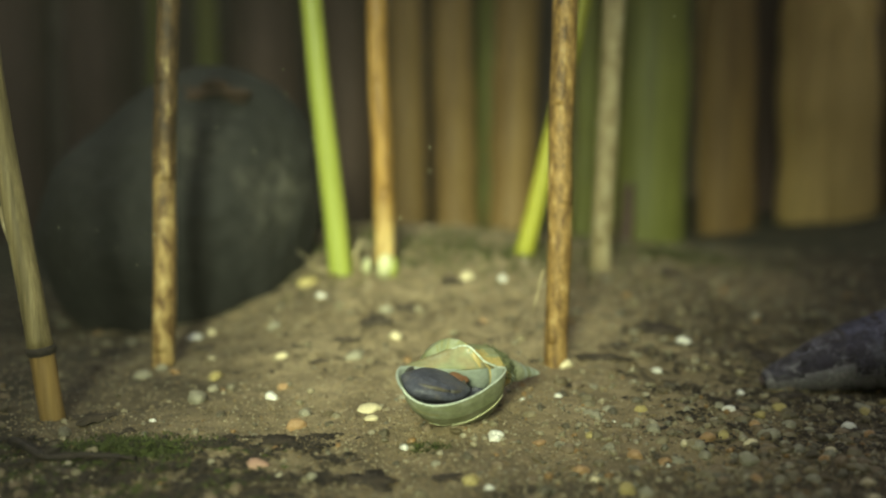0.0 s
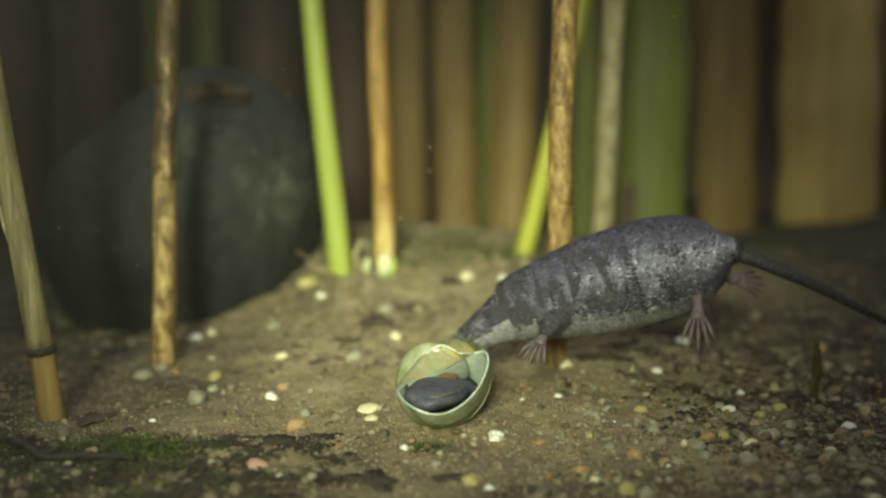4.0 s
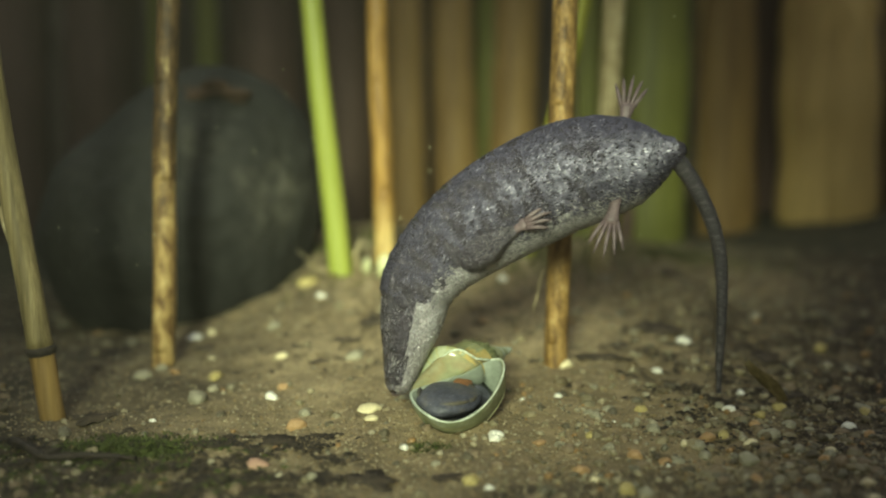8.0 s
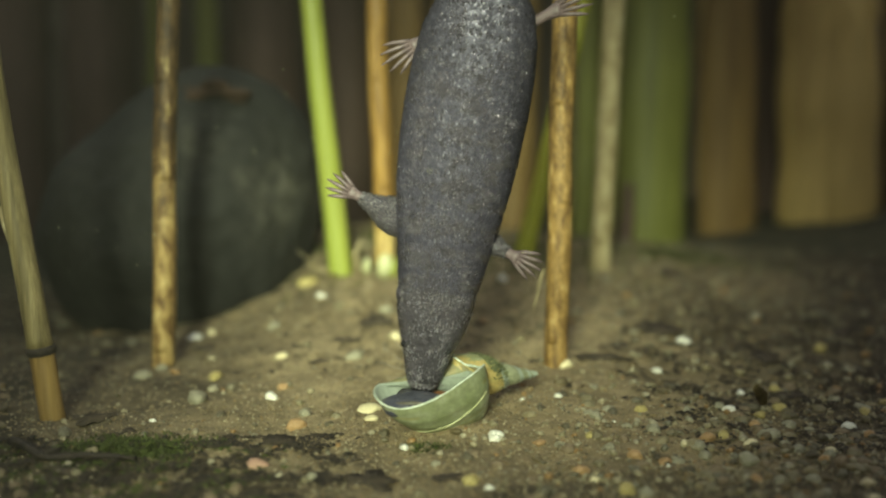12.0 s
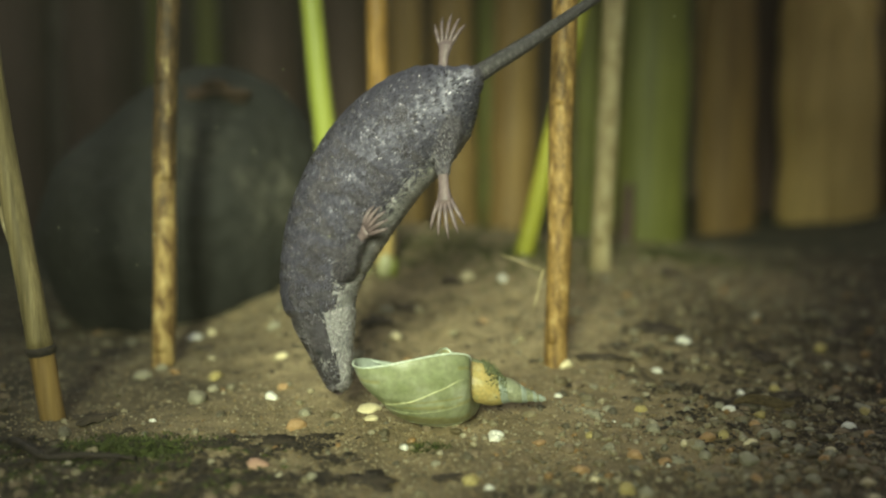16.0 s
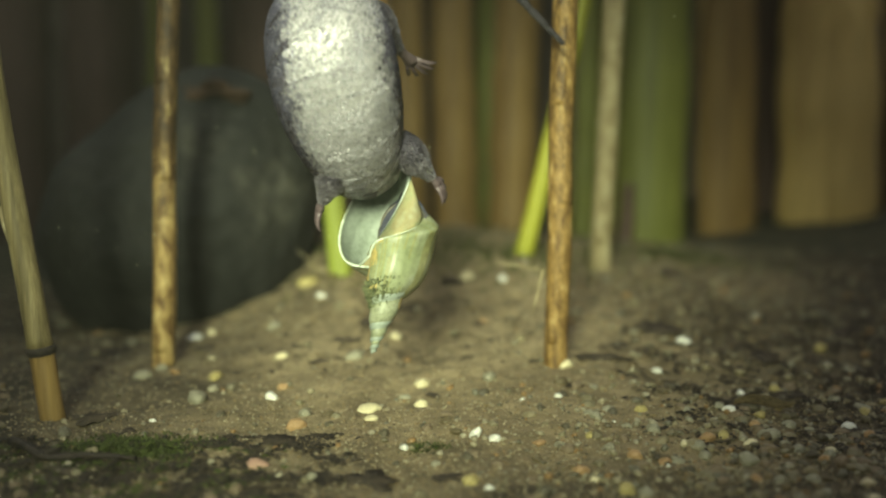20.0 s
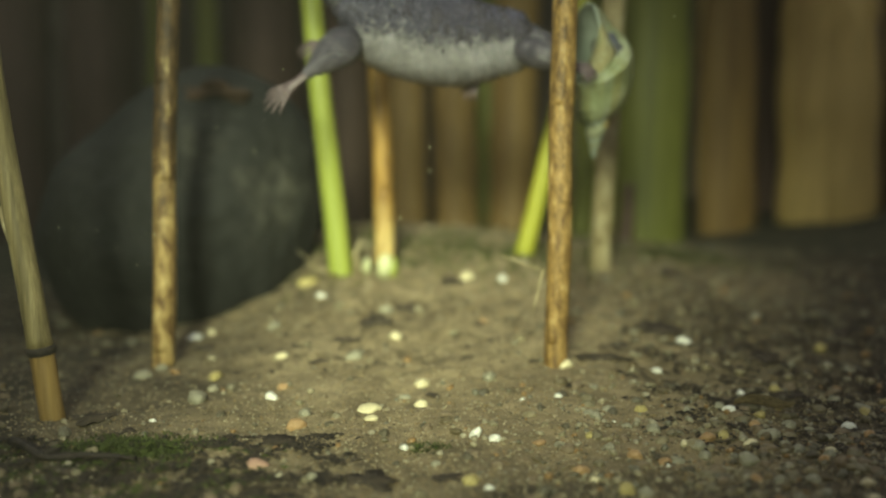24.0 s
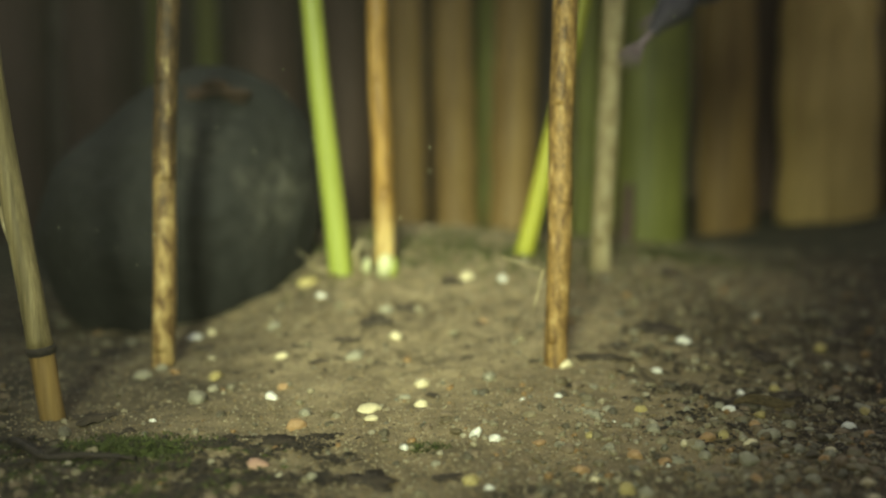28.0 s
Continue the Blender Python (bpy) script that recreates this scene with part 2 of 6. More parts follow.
FLESH = material("dark_snail_flesh", [(0.030, 0.031, 0.045), (0.060, 0.061, 0.082), (0.085, 0.075, 0.070)], (260,) * 3, 0.5, 0.6, height=0.0004)
FOOT_EDGE = material("brown_foot_edge", [(0.040, 0.038, 0.040), (0.072, 0.064, 0.050), (0.105, 0.088, 0.060)], (420,) * 3, 0.5, 0.5, height=0.0003)
LIVER = material("orange_snail_flesh", [(0.13, 0.055, 0.024), (0.22, 0.105, 0.042)], (350,) * 3, 0.45, 0.3)


# ---- mesh helpers ----
def ob_from(name, bm, mats, parent=None, label="", smooth=True):
    me = bpy.data.meshes.new(name)
    if smooth:
        for f in bm.faces:
            f.smooth = True
    bm.to_mesh(me)
    bm.free()
    for m in (mats if isinstance(mats, (list, tuple)) else [mats]):
        me.materials.append(m)
    ob = new(name, me)
    if parent:
        ob.parent = parent
    if label:
        ob["label"] = label
    return ob


def part(name, bm, mat, parent, label="", smooth=True):
    return ob_from(name, bm, mat, parent, label, smooth)


def empty(name, x=0, y=0, z=0):
    e = new(name)
    e.location = (x, y, z)
    e.empty_display_size = 0.01
    return e


def tube(bm, pts, radii, sides=14, caps=True, mat=0, flat=1.0, wob=0.0, seed=0.0):
    """A tapered tube through pts; flat squashes it across its second axis."""
    rings = []
    n = len(pts)
    pts = [Vector(p) for p in pts]
    ref = None
    for i, p in enumerate(pts):
        d = (pts[min(n - 1, i + 1)] - pts[max(0, i - 1)]).normalized()
        if ref is None:
            ref = Vector((1, 0, 0)) if abs(d.x) < 0.8 else Vector((0, 1, 0))
        a = (ref - d * ref.dot(d)).normalized()
        ref = a
        b = d.cross(a)
        ring = []
        for k in range(sides):
            t = 2 * math.pi * k / sides
            r = radii[i] * (1 + wob * noise.noise((math.cos(t) * 1.3 + seed, math.sin(t) * 1.3, p.length * 160 + seed)))
            ring.append(bm.verts.new(p + a * (math.cos(t) * r) + b * (math.sin(t) * r * flat)))
        rings.append(ring)
    for i in range(n - 1):
        for k in range(sides):
            f = bm.faces.new((rings[i][k], rings[i][(k + 1) % sides], rings[i + 1][(k + 1) % sides], rings[i + 1][k]))
            f.material_index = mat
    if caps:
        bm.faces.new(rings[0][::-1]).material_index = mat
        bm.faces.new(rings[-1]).material_index = mat
    return rings


def ball(bm, c, r, sub=2, mat=0, jitter=0.0, seed=0.0):
    m = Matrix.Translation(c) @ Matrix.Diagonal((*(r if isinstance(r, (tuple, list)) else (r, r, r)), 1))
    made = bmesh.ops.create_icosphere(bm, subdivisions=sub, radius=1.0, matrix=m)["verts"]
    c = Vector(c)
    for v in made:
        if jitter:
            d = v.co - c
            q = Vector((d.x / m[0][0], d.y / m[1][1], d.z / m[2][2]))
            v.co = c + d * (1 + jitter * noise.noise(q * 1.1 + Vector((seed, seed * 1.7, 0))))
        for f in v.link_faces:
            f.material_index = mat
    return made


def along(table, x):
    if (table[0][0] - x) * (table[0][0] - table[-1][0]) <= 0:
        return table[0][1]
    for (a, ra), (b, rb) in zip(table, table[1:]):
        if min(a, b) <= x <= max(a, b):
            return ra + (rb - ra) * (x - a) / (b - a)
    return table[-1][1]


def smooth_step(a, b, x):
    t = min(1.0, max(0.0, (x - a) / (b - a)))
    return t * t * (3 - 2 * t)


def ground_height(x, y):
    """The bed of the tank, in metres: a mound before the reeds, a rise at the far side, a hollow by the boulder."""
    x, y = x * 1000, y * 1000
    w = 39 if x < -24 else 125
    z = 21 * math.exp(-((x + 24) / w) ** 2 - ((y - 405) / 78) ** 2)
    z += 11 * smooth_step(70, 190, x) * smooth_step(400, 540, y)
    z -= 5 * smooth_step(-60, -130, x) * smooth_step(300, 360, y)
    z += 1.5 * math.sin(x / 31 + 1) * math.sin(y / 37) * smooth_step(190, 240, y)
    return z * MM


def relief(x, y):
    """Small lumps of the sand on top of the broad form."""
    p = Vector((x * 55, y * 55, 0))
    q = Vector((x * 190, y * 190, 3))
    return 0.0016 * noise.noise(p) + 0.0008 * noise.noise(q) + 0.0003 * noise.noise(q * 3.1)


# ---- ground ----
def spaced(a, b, fine_a, fine_b, fine, coarse):
    out, v = [], a
    while v < b:
        out.append(v)
        v += fine if fine_a <= v < fine_b else coarse
    return out + [b]


xs = spaced(-0.60, 0.60, -0.17, 0.20, 0.0016, 0.02)
ys = spaced(-0.15, 0.62, 0.17, 0.44, 0.0016, 0.010)
verts = [(x, y, ground_height(x, y) + relief(x, y)) for y in ys for x in xs]
nx = len(xs)
faces = [(j * nx + i, j * nx + i + 1, (j + 1) * nx + i + 1, (j + 1) * nx + i) for j in range(len(ys) - 1) for i in range(nx - 1)]
me = bpy.data.meshes.new("ground")
me.from_pydata(verts, [], faces)
me.polygons.foreach_set("use_smooth", [True] * len(faces))
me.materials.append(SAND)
tagged(new("ground", me), "brown sandy pond bed rising to a low mound", "sand bed", kind="structure")


def wall(name, x0, x1, y0, y1, z0, z1, label):
    bm = bmesh.new()
    bmesh.ops.create_cube(bm, size=1, matrix=Matrix.Translation(((x0 + x1) / 2, (y0 + y1) / 2, (z0 + z1) / 2))
                          @ Matrix.Diagonal((x1 - x0, y1 - y0, z1 - z0, 1)))
    bmesh.ops.bevel(bm, geom=bm.edges[:], offset=0.001, segments=1, affect="EDGES")
    tagged(ob_from(name, bm, BOARD, smooth=False), label, "wall", kind="structure")


wall("wall_north", -0.60, 0.60, 0.62, 0.63, -0.03, 0.42, "dark brown board closing the tank behind the reeds")
wall("wall_west", -0.61, -0.60, -0.15, 0.63, -0.03, 0.42, "dark brown board closing the side of the tank")
wall("wall_east", 0.60, 0.61, -0.15, 0.63, -0.03, 0.42, "dark brown board closing the side of the tank")
wall("wall_south", -0.61, 0.61, -0.16, -0.15, -0.03, 0.42, "dark brown board closing the tank behind the viewer")


def add_haze_pane():
    """An added pane whose thin diffuse veil stands in for haze in the water."""
    m = bpy.data.materials.new("haze_stand_in")
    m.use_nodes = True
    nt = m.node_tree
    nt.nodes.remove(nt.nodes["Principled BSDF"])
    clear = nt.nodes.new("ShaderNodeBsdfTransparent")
    veil = nt.nodes.new("ShaderNodeBsdfDiffuse")
    veil.inputs["Color"].default_value = (0.80, 0.78, 0.66, 1)
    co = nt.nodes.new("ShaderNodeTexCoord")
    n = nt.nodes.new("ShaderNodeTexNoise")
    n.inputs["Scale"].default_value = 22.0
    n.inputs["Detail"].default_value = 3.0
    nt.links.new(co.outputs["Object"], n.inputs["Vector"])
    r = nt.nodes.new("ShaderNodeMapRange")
    r.inputs["To Min"].default_value, r.inputs["To Max"].default_value = HAZE * 0.7, HAZE * 1.3
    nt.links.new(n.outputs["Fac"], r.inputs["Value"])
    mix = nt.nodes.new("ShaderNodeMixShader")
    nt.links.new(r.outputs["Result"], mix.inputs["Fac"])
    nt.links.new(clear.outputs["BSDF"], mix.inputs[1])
    nt.links.new(veil.outputs["BSDF"], mix.inputs[2])
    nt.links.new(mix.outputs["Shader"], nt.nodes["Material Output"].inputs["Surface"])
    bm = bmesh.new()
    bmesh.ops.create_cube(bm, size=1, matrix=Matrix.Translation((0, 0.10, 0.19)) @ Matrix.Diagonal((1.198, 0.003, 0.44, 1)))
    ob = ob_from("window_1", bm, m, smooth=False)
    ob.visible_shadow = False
    tagged(ob, "added clear pane that veils the view in place of murky water", "glass pane", kind="structure")


# how strongly the added pane hazes the view
HAZE = 0.0030
add_haze_pane()


# ---- reeds and stalks ----
def reed(name, label, category, base, top, r0, r1, mat, nodes=(), flat=1.0, wob=0.05, sink=0.006, height=0.34, bow=0.0, group="",
         lower=None, lower_to=0.0, sheath=None, sheath_mat=None, flakes=()):
    """A stem that rises from the bed through base and on past top; nodes: heights of its joints as shares of base to top."""
    b, t = Vector(base) * MM, Vector(top) * MM
    b = Vector((b.x, b.y, ground_height(b.x, b.y)))
    d = (t - b)
    full = (height - b.z) / d.z
    thing = empty(name, *b)
    seed = b.x * 37 + b.y * 11
    lo = -sink / d.z

    def p(s):
        side = bow * s * (1 - s / full) * 4
        return d * s + Vector((side, 0, 0)) * MM + Vector((0.0007 * noise.noise((s * 2.2, seed, 0)), 0.0007 * noise.noise((s * 2.2, seed, 9)), 0))

    def r(s):
        v = (r0 + (r1 - r0) * s) * MM
        for q in nodes:
            v *= 1 + 0.10 * math.exp(-((s - q) / 0.012) ** 2)
        return max(v, 0.0008)

    def stretch(a, z, count):
        bm = bmesh.new()
        ss = [a + (z - a) * i / count for i in range(count + 1)]
        tube(bm, [p(s) for s in ss], [r(s) for s in ss], 18, True, 0, flat, wob, seed)
        return bm

    if lower:
        part("stem_base", stretch(lo, lower_to, 24), lower, thing, "browner lowest length of the stem, darkened for shade")
        part("stem", stretch(lower_to, full, 110), mat, thing)
    else:
        part("stem", stretch(lo, full, 120), mat, thing)
    for q in nodes:
        bm = bmesh.new()
        ss = [q - 0.012, q - 0.008, q, q + 0.006, q + 0.011]
        tube(bm, [p(s) for s in ss], [r(s) * v for s, v in zip(ss, (1.01, 1.07, 1.10, 1.06, 1.0))], 18, True, 0, flat, wob, seed)
        part("joint", bm, TWIG, thing, "dark ringed joint")
    if sheath:
        share, turn = sheath
        bm = bmesh.new()
        rows = []
        for i in range(25):
            sv = lo + share * i / 24
            pc, rr = p(sv), r(sv) * (1.07 + 0.03 * math.sin(i * 0.7))
            wide = 1.75 * (1 - smooth_step(0.55, 1.0, i / 24) * 0.9)
            rows.append([bm.verts.new(pc + Vector((math.cos(turn + wide * (2 * k / 12 - 1)) * rr, math.sin(turn + wide * (2 * k / 12 - 1)) * rr * flat, 0)))
                         for k in range(13)])
        for i in range(24):
            for k in range(12):
                bm.faces.new((rows[i][k], rows[i][k + 1], rows[i + 1][k + 1], rows[i + 1][k]))
        sh = part("leaf_sheath", bm, sheath_mat or STALK_DARK, thing, "withered leaf sheath clasping the stalk")
        th = sh.modifiers.new("thick", "SOLIDIFY")
        th.thickness = 0.0004
    for start, share, turn, half, skin in flakes:
        bm = bmesh.new()
        rows = []
        for i in range(15):
            u = i / 14
            sv = start + share * u
            pc, rr = p(sv), r(sv) * (1.02 + 0.06 * smooth_step(0.85, 1.0, u) + 0.03 * smooth_step(0.12, 0.0, u))
            wide = half * (0.35 + 0.65 * math.sin(math.pi * min(1, u + 0.08)) ** 0.5) * (1 + 0.25 * noise.noise((u * 7, seed, turn)))
            rows.append([bm.verts.new(pc + Vector((math.cos(turn + wide * (k / 3 - 1)) * rr, math.sin(turn + wide * (k / 3 - 1)) * rr, 0)))
                         for k in range(7)])
        for i in range(14):
            for k in range(6):
                bm.faces.new((rows[i][k], rows[i][k + 1], rows[i + 1][k + 1], rows[i + 1][k]))
        fl = part("skin_flake", bm, skin, thing, "papery skin peeling from the stem")
        th = fl.modifiers.new("thick", "SOLIDIFY")
        th.thickness = 0.00015
    return tagged(thing, label, category, group)


# this reed's foot is browner, and toned darker to stand in for shade
reed('reed', 'weathered grey-tan reed stem with a dark joint near its foot', 'reed', (-85.6, 258.6, -0.8), (-91.8, 258.6, 89.1), 2.75, 2.6, REED_PALE, nodes=(0.17,), lower=STALK, lower_to=0.17, bow=-1.6)
reed('reed', 'spotted brown reed stem peeling to yellow', 'reed', (-71.6, 303.7, 0.2), (-65.5, 303.7, 91.1), 2.9, 2.9, REED_STRIPPED, bow=-0.6, flakes=((0.04, 0.34, -1.9, 0.9, REED_STRIPPED), (0.52, 0.22, -1.2, 0.7, REED_STRIPPED), (0.78, 0.3, -2.2, 0.6, REED_STRIPPED)))
reed('reed', 'fresh bright green reed stem', 'reed', (-30.5, 355.7, 13.9), (-37.9, 355.7, 93.5), 3.5, 3.1, GREEN, wob=0.02)
reed('reed', 'amber yellow dry reed stem', 'reed', (-17.4, 361.8, 15.2), (-19.3, 361.8, 93.7), 3.0, 3.0, REED_AMBER, flakes=((0.30, 0.3, -1.2, 0.6, REED_AMBER), (0.7, 0.25, -2.0, 0.6, REED_AMBER)))
reed('reed', 'mottled tan dry reed stem standing in the sand', 'reed', (27.8, 289.5, 3.4), (28.5, 289.5, 90.5), 2.9, 3.0, REED_TAN, flakes=((0.06, 0.30, -2.1, 0.55, REED_TAN), (0.45, 0.24, -0.9, 0.5, REED_TAN), (0.72, 0.26, -1.9, 0.5, REED_TAN)))
reed('reed', 'bleached grey-tan reed stem', 'reed', (48.9, 373.2, 12.2), (51.5, 373.2, 94.3), 3.3, 3.3, REED_GREY, flakes=((0.10, 0.4, -2.0, 0.7, REED_GREY), (0.55, 0.3, -1.1, 0.6, REED_GREY)))
reed('reed', 'slender yellow-green leaning reed shoot', 'reed', (25.4, 380.8, 15.2), (43.3, 380.8, 94.6), 3.1, 2.0, YELLOWGREEN, wob=0.02)
reed('stalk', 'broad old green bulrush stalk', 'stalk', (82.5, 480.0, 5.1), (82.2, 480.0, 99.0), 13, 14, DARKGREEN, flat=0.6, sheath=(1.5, -2.0), sheath_mat=DARKGREEN)
reed('stalk', 'short dark broken stalk stump', 'stalk', (70.4, 466.0, 7.2), (71.6, 466.0, 30.3), 3.2, 2.0, STALK_DARK, height=0.029)
reed('stalk', 'narrow green bulrush stalk', 'stalk', (57.7, 500.0, 2.1), (59.4, 500.0, 99.9), 5, 5, DARKGREEN, sheath=(0.7, -1.3), sheath_mat=DARKGREEN)
reed('stalk', 'broad brown dry stalk', 'stalk', (121.5, 520.0, 1.6), (118.6, 520.0, 100.8), 12, 12, STALK_RED_LIFTED, flat=0.7, sheath=(1.6, -1.0), sheath_mat=STALK)
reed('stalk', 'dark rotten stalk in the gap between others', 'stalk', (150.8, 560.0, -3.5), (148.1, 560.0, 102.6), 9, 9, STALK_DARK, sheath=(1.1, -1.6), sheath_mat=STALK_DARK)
reed('stalk', 'broad reddish brown dry stalk', 'stalk', (165.4, 520.0, 1.6), (162.4, 520.0, 100.8), 20, 20, STALK_RED_LIFTED, flat=0.6, sheath=(1.3, -2.1), sheath_mat=STALK_RED_LIFTED)
reed('stalk', 'broad reddish brown dry stalk', 'stalk', (212.8, 530.0, 0.1), (209.0, 530.0, 101.3), 20, 20, STALK_RED_LIFTED, flat=0.6, sheath=(1.3, -1.1), sheath_mat=STALK)
reed('stalk', 'brown dry stalk behind the mound', 'stalk', (-15.0, 515.0, 1.1), (-15.5, 515.0, 100.6), 7.5, 7.5, STALK, sheath=(1.1, -1.1), sheath_mat=STALK)
reed('stalk', 'brown dry stalk behind the mound', 'stalk', (5.4, 520.0, 0.3), (3.3, 520.0, 100.8), 9, 9, STALK, sheath=(0.8, -1.0), sheath_mat=STALK)
reed('stalk', 'brown dry stalk behind the mound', 'stalk', (30.1, 530.0, -1.2), (31.6, 530.0, 101.3), 10, 10, STALK, sheath=(0.9, -2.2), sheath_mat=STALK)
reed('stalk', 'narrow dark green stalk', 'stalk', (20.0, 545.0, -3.4), (22.6, 545.0, 102.0), 5, 9, DARKGREEN, sheath=(1.2, -1.2), sheath_mat=DARKGREEN)
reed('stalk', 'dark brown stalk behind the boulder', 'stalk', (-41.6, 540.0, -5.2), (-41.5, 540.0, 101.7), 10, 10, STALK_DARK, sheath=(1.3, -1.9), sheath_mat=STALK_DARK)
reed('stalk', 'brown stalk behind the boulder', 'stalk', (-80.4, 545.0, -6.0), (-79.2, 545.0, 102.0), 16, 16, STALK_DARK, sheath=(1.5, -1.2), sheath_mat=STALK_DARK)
reed('stalk', 'green stalk behind the boulder', 'stalk', (-100.6, 520.0, -2.1), (-99.0, 520.0, 100.8), 5, 5, DARKGREEN, sheath=(1.4, -1.7), sheath_mat=DARKGREEN)
reed('stalk', 'green stalk behind the boulder', 'stalk', (-122.6, 520.0, -2.1), (-120.3, 520.0, 100.8), 4, 4, DARKGREEN, sheath=(1.4, -1.7), sheath_mat=DARKGREEN)
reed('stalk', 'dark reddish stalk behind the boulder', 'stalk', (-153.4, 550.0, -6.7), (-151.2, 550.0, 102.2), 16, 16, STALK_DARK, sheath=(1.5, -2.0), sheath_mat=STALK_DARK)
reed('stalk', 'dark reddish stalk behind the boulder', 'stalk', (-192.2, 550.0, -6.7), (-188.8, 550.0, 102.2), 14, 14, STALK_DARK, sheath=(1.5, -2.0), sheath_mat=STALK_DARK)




# ---- boulder ----
def boulder():
    bm = bmesh.new()
    bmesh.ops.create_icosphere(bm, subdivisions=6, radius=1)
    for v in bm.verts:
        p = v.co.copy()
        k = 1 + 0.05 * noise.noise(p * 1.3) + 0.03 * noise.noise(p * 3.4 + Vector((5, 0, 0))) + 0.010 * noise.noise(p * 11)
        # a slanting shoulder on the west side, a steep east side
        west = smooth_step(0.1, -1.0, p.x) * smooth_step(0.0, 0.9, p.z)
        v.co = Vector((p.x * 0.0435 * k + 0.009 * smooth_step(-0.3, 0.8, p.z), p.y * 0.042 * k, p.z * 0.0465 * k * (1 - 0.28 * west)))
    body = ob_from("boulder", bm, ROCK)
    body.location = (-0.0830, 0.376, 0.0285)
    tagged(body, "large dark green-grey boulder half sunk in the sand", "rock")
    return body


rock = boulder()
bm = bmesh.new()
ball(bm, (0.0165, -0.0190, 0.0385), (0.0095, 0.0065, 0.0030), 4, 0, 0.9, 3)
part("rust_patch", bm, RUST, rock, "rust-red crust near the top")


# ---- grains, gravel and pebbles ----
def stone_mesh(name, seed, sub=2, squash=0.65):
    bm = bmesh.new()
    bmesh.ops.create_icosphere(bm, subdivisions=sub, radius=1)
    for v in bm.verts:
        p = v.co.copy()
        k = 1 + 0.33 * noise.noise(p * 0.9 + Vector((seed * 7.1, seed, 0))) + 0.12 * noise.noise(p * 2.3 + Vector((0, seed * 3, 0)))
        v.co = Vector((p.x * k, p.y * k * 0.85, p.z * k * squash))
    me = bpy.data.meshes.new(name)
    for f in bm.faces:
        f.smooth = True
    bm.to_mesh(me)
    bm.free()
    return me


def joined_stones(name, spots, mat, label, category, sub, variants=6):
    """Many loose stones in one mesh. spots: x, y, radius."""
    kinds = []
    for s in range(variants):
        m = stone_mesh("kind", s + 1, sub)
        co = np.empty(len(m.vertices) * 3)
        m.vertices.foreach_get("co", co)
        tri = np.empty(len(m.polygons) * 3, dtype=np.int64)
        m.polygons.foreach_get("vertices", tri)
        kinds.append((co.reshape(-1, 3), tri.reshape(-1, 3)))
        bpy.data.meshes.remove(m)
    allv, allf, base = [], [], 0
    for i, (x, y, r) in enumerate(spots):
        v, f = kinds[i % variants]
        e = Euler((random.uniform(-0.5, 0.5), random.uniform(-0.5, 0.5), random.uniform(0, 6.28)))
        m3 = np.array(e.to_matrix())
        w = (v * r) @ m3.T + np.array((x, y, ground_height(x, y) + relief(x, y) + r * 0.22))
        allv.append(w)
        allf.append(f + base)
        base += len(v)
    vv, ff = np.concatenate(allv), np.concatenate(allf)
    me = bpy.data.meshes.new(name)
    me.from_pydata(vv.tolist(), [], ff.tolist())
    me.polygons.foreach_set("use_smooth", [True] * len(ff))
    me.materials.append(mat)
    return tagged(new(name, me), label, category, kind="stuff")


def gravel_density(x, y):
    """More stones near the glass and towards the deep side, few on the mound."""
    near = smooth_step(0.30, 0.215, y)
    east = smooth_step(0.00, 0.09, x)
    return 0.05 + 0.55 * near * (0.16 + 0.84 * smooth_step(-0.03, 0.05, x)) + 0.50 * east * smooth_step(0.42, 0.24, y)


rng = random.Random(4)
spots = []
while len(spots) < 42000:
    y = 0.185 + 0.27 * rng.random() ** 1.7
    x = rng.uniform(-0.42, 0.44) * y
    spots.append((x, y, rng.uniform(0.00014, 0.00036) * (1 + 0.6 * (y > 0.32))))
joined_stones("sand_grains", spots, GRAIN, "loose brown sand grains on the bed", "sand", 0)
spots = []
while len(spots) < 4400:
    y = 0.19 + 0.25 * rng.random()
    x = rng.uniform(-0.42, 0.48) * y
    if rng.random() < gravel_density(x, y):
        spots.append((x, y, 0.00036 + 0.0013 * rng.random() ** 4.0))
big = sorted((q for q in spots if q[2] > 0.0012), key=lambda q: q[1])[:290]
chosen = set(big)
joined_stones("gravel", [q for q in spots if q not in chosen], GRAVEL, "small mixed brown grey and orange gravel", "gravel", 1)

STONES = [stone_mesh("pebble", k + 11, 3) for k in range(6)]


SHAPES = {}


def pebble(i, colour, x, y, r, flat=0.7, turn=0.0, label=""):
    key = (i % 6, colour)
    if key not in SHAPES:
        SHAPES[key] = STONES[i % 6].copy()
        SHAPES[key].materials.append(PEBBLE[colour])
    ob = new("pebble", SHAPES[key])
    x, y, r = x * MM, y * MM, r * MM
    ob.matrix_world = Matrix.Translation((x, y, ground_height(x, y) + relief(x, y) + r * flat * 0.08)) @ Euler((0.15 * math.sin(i), 0.15 * math.cos(i * 2), turn)).to_matrix().to_4x4() @ Matrix.Diagonal((r, r * 0.9, r * flat / 0.65, 1))
    return tagged(ob, label or "small rounded %s pebble lying on the sand" % colour, "pebble", "pebbles on the bed")


pebble(0, 'white', -34.3, 339.1, 1.44, 0.70, 0.00)
pebble(1, 'cream', -12.1, 309.5, 1.99, 0.70, 1.70)
pebble(2, 'grey', -15.5, 329.9, 2.03, 0.70, 3.40)
pebble(3, 'white', 17.5, 352.8, 1.67, 0.70, 5.10)
pebble(4, 'cream', -40.5, 299.1, 1.57, 0.70, 0.52)
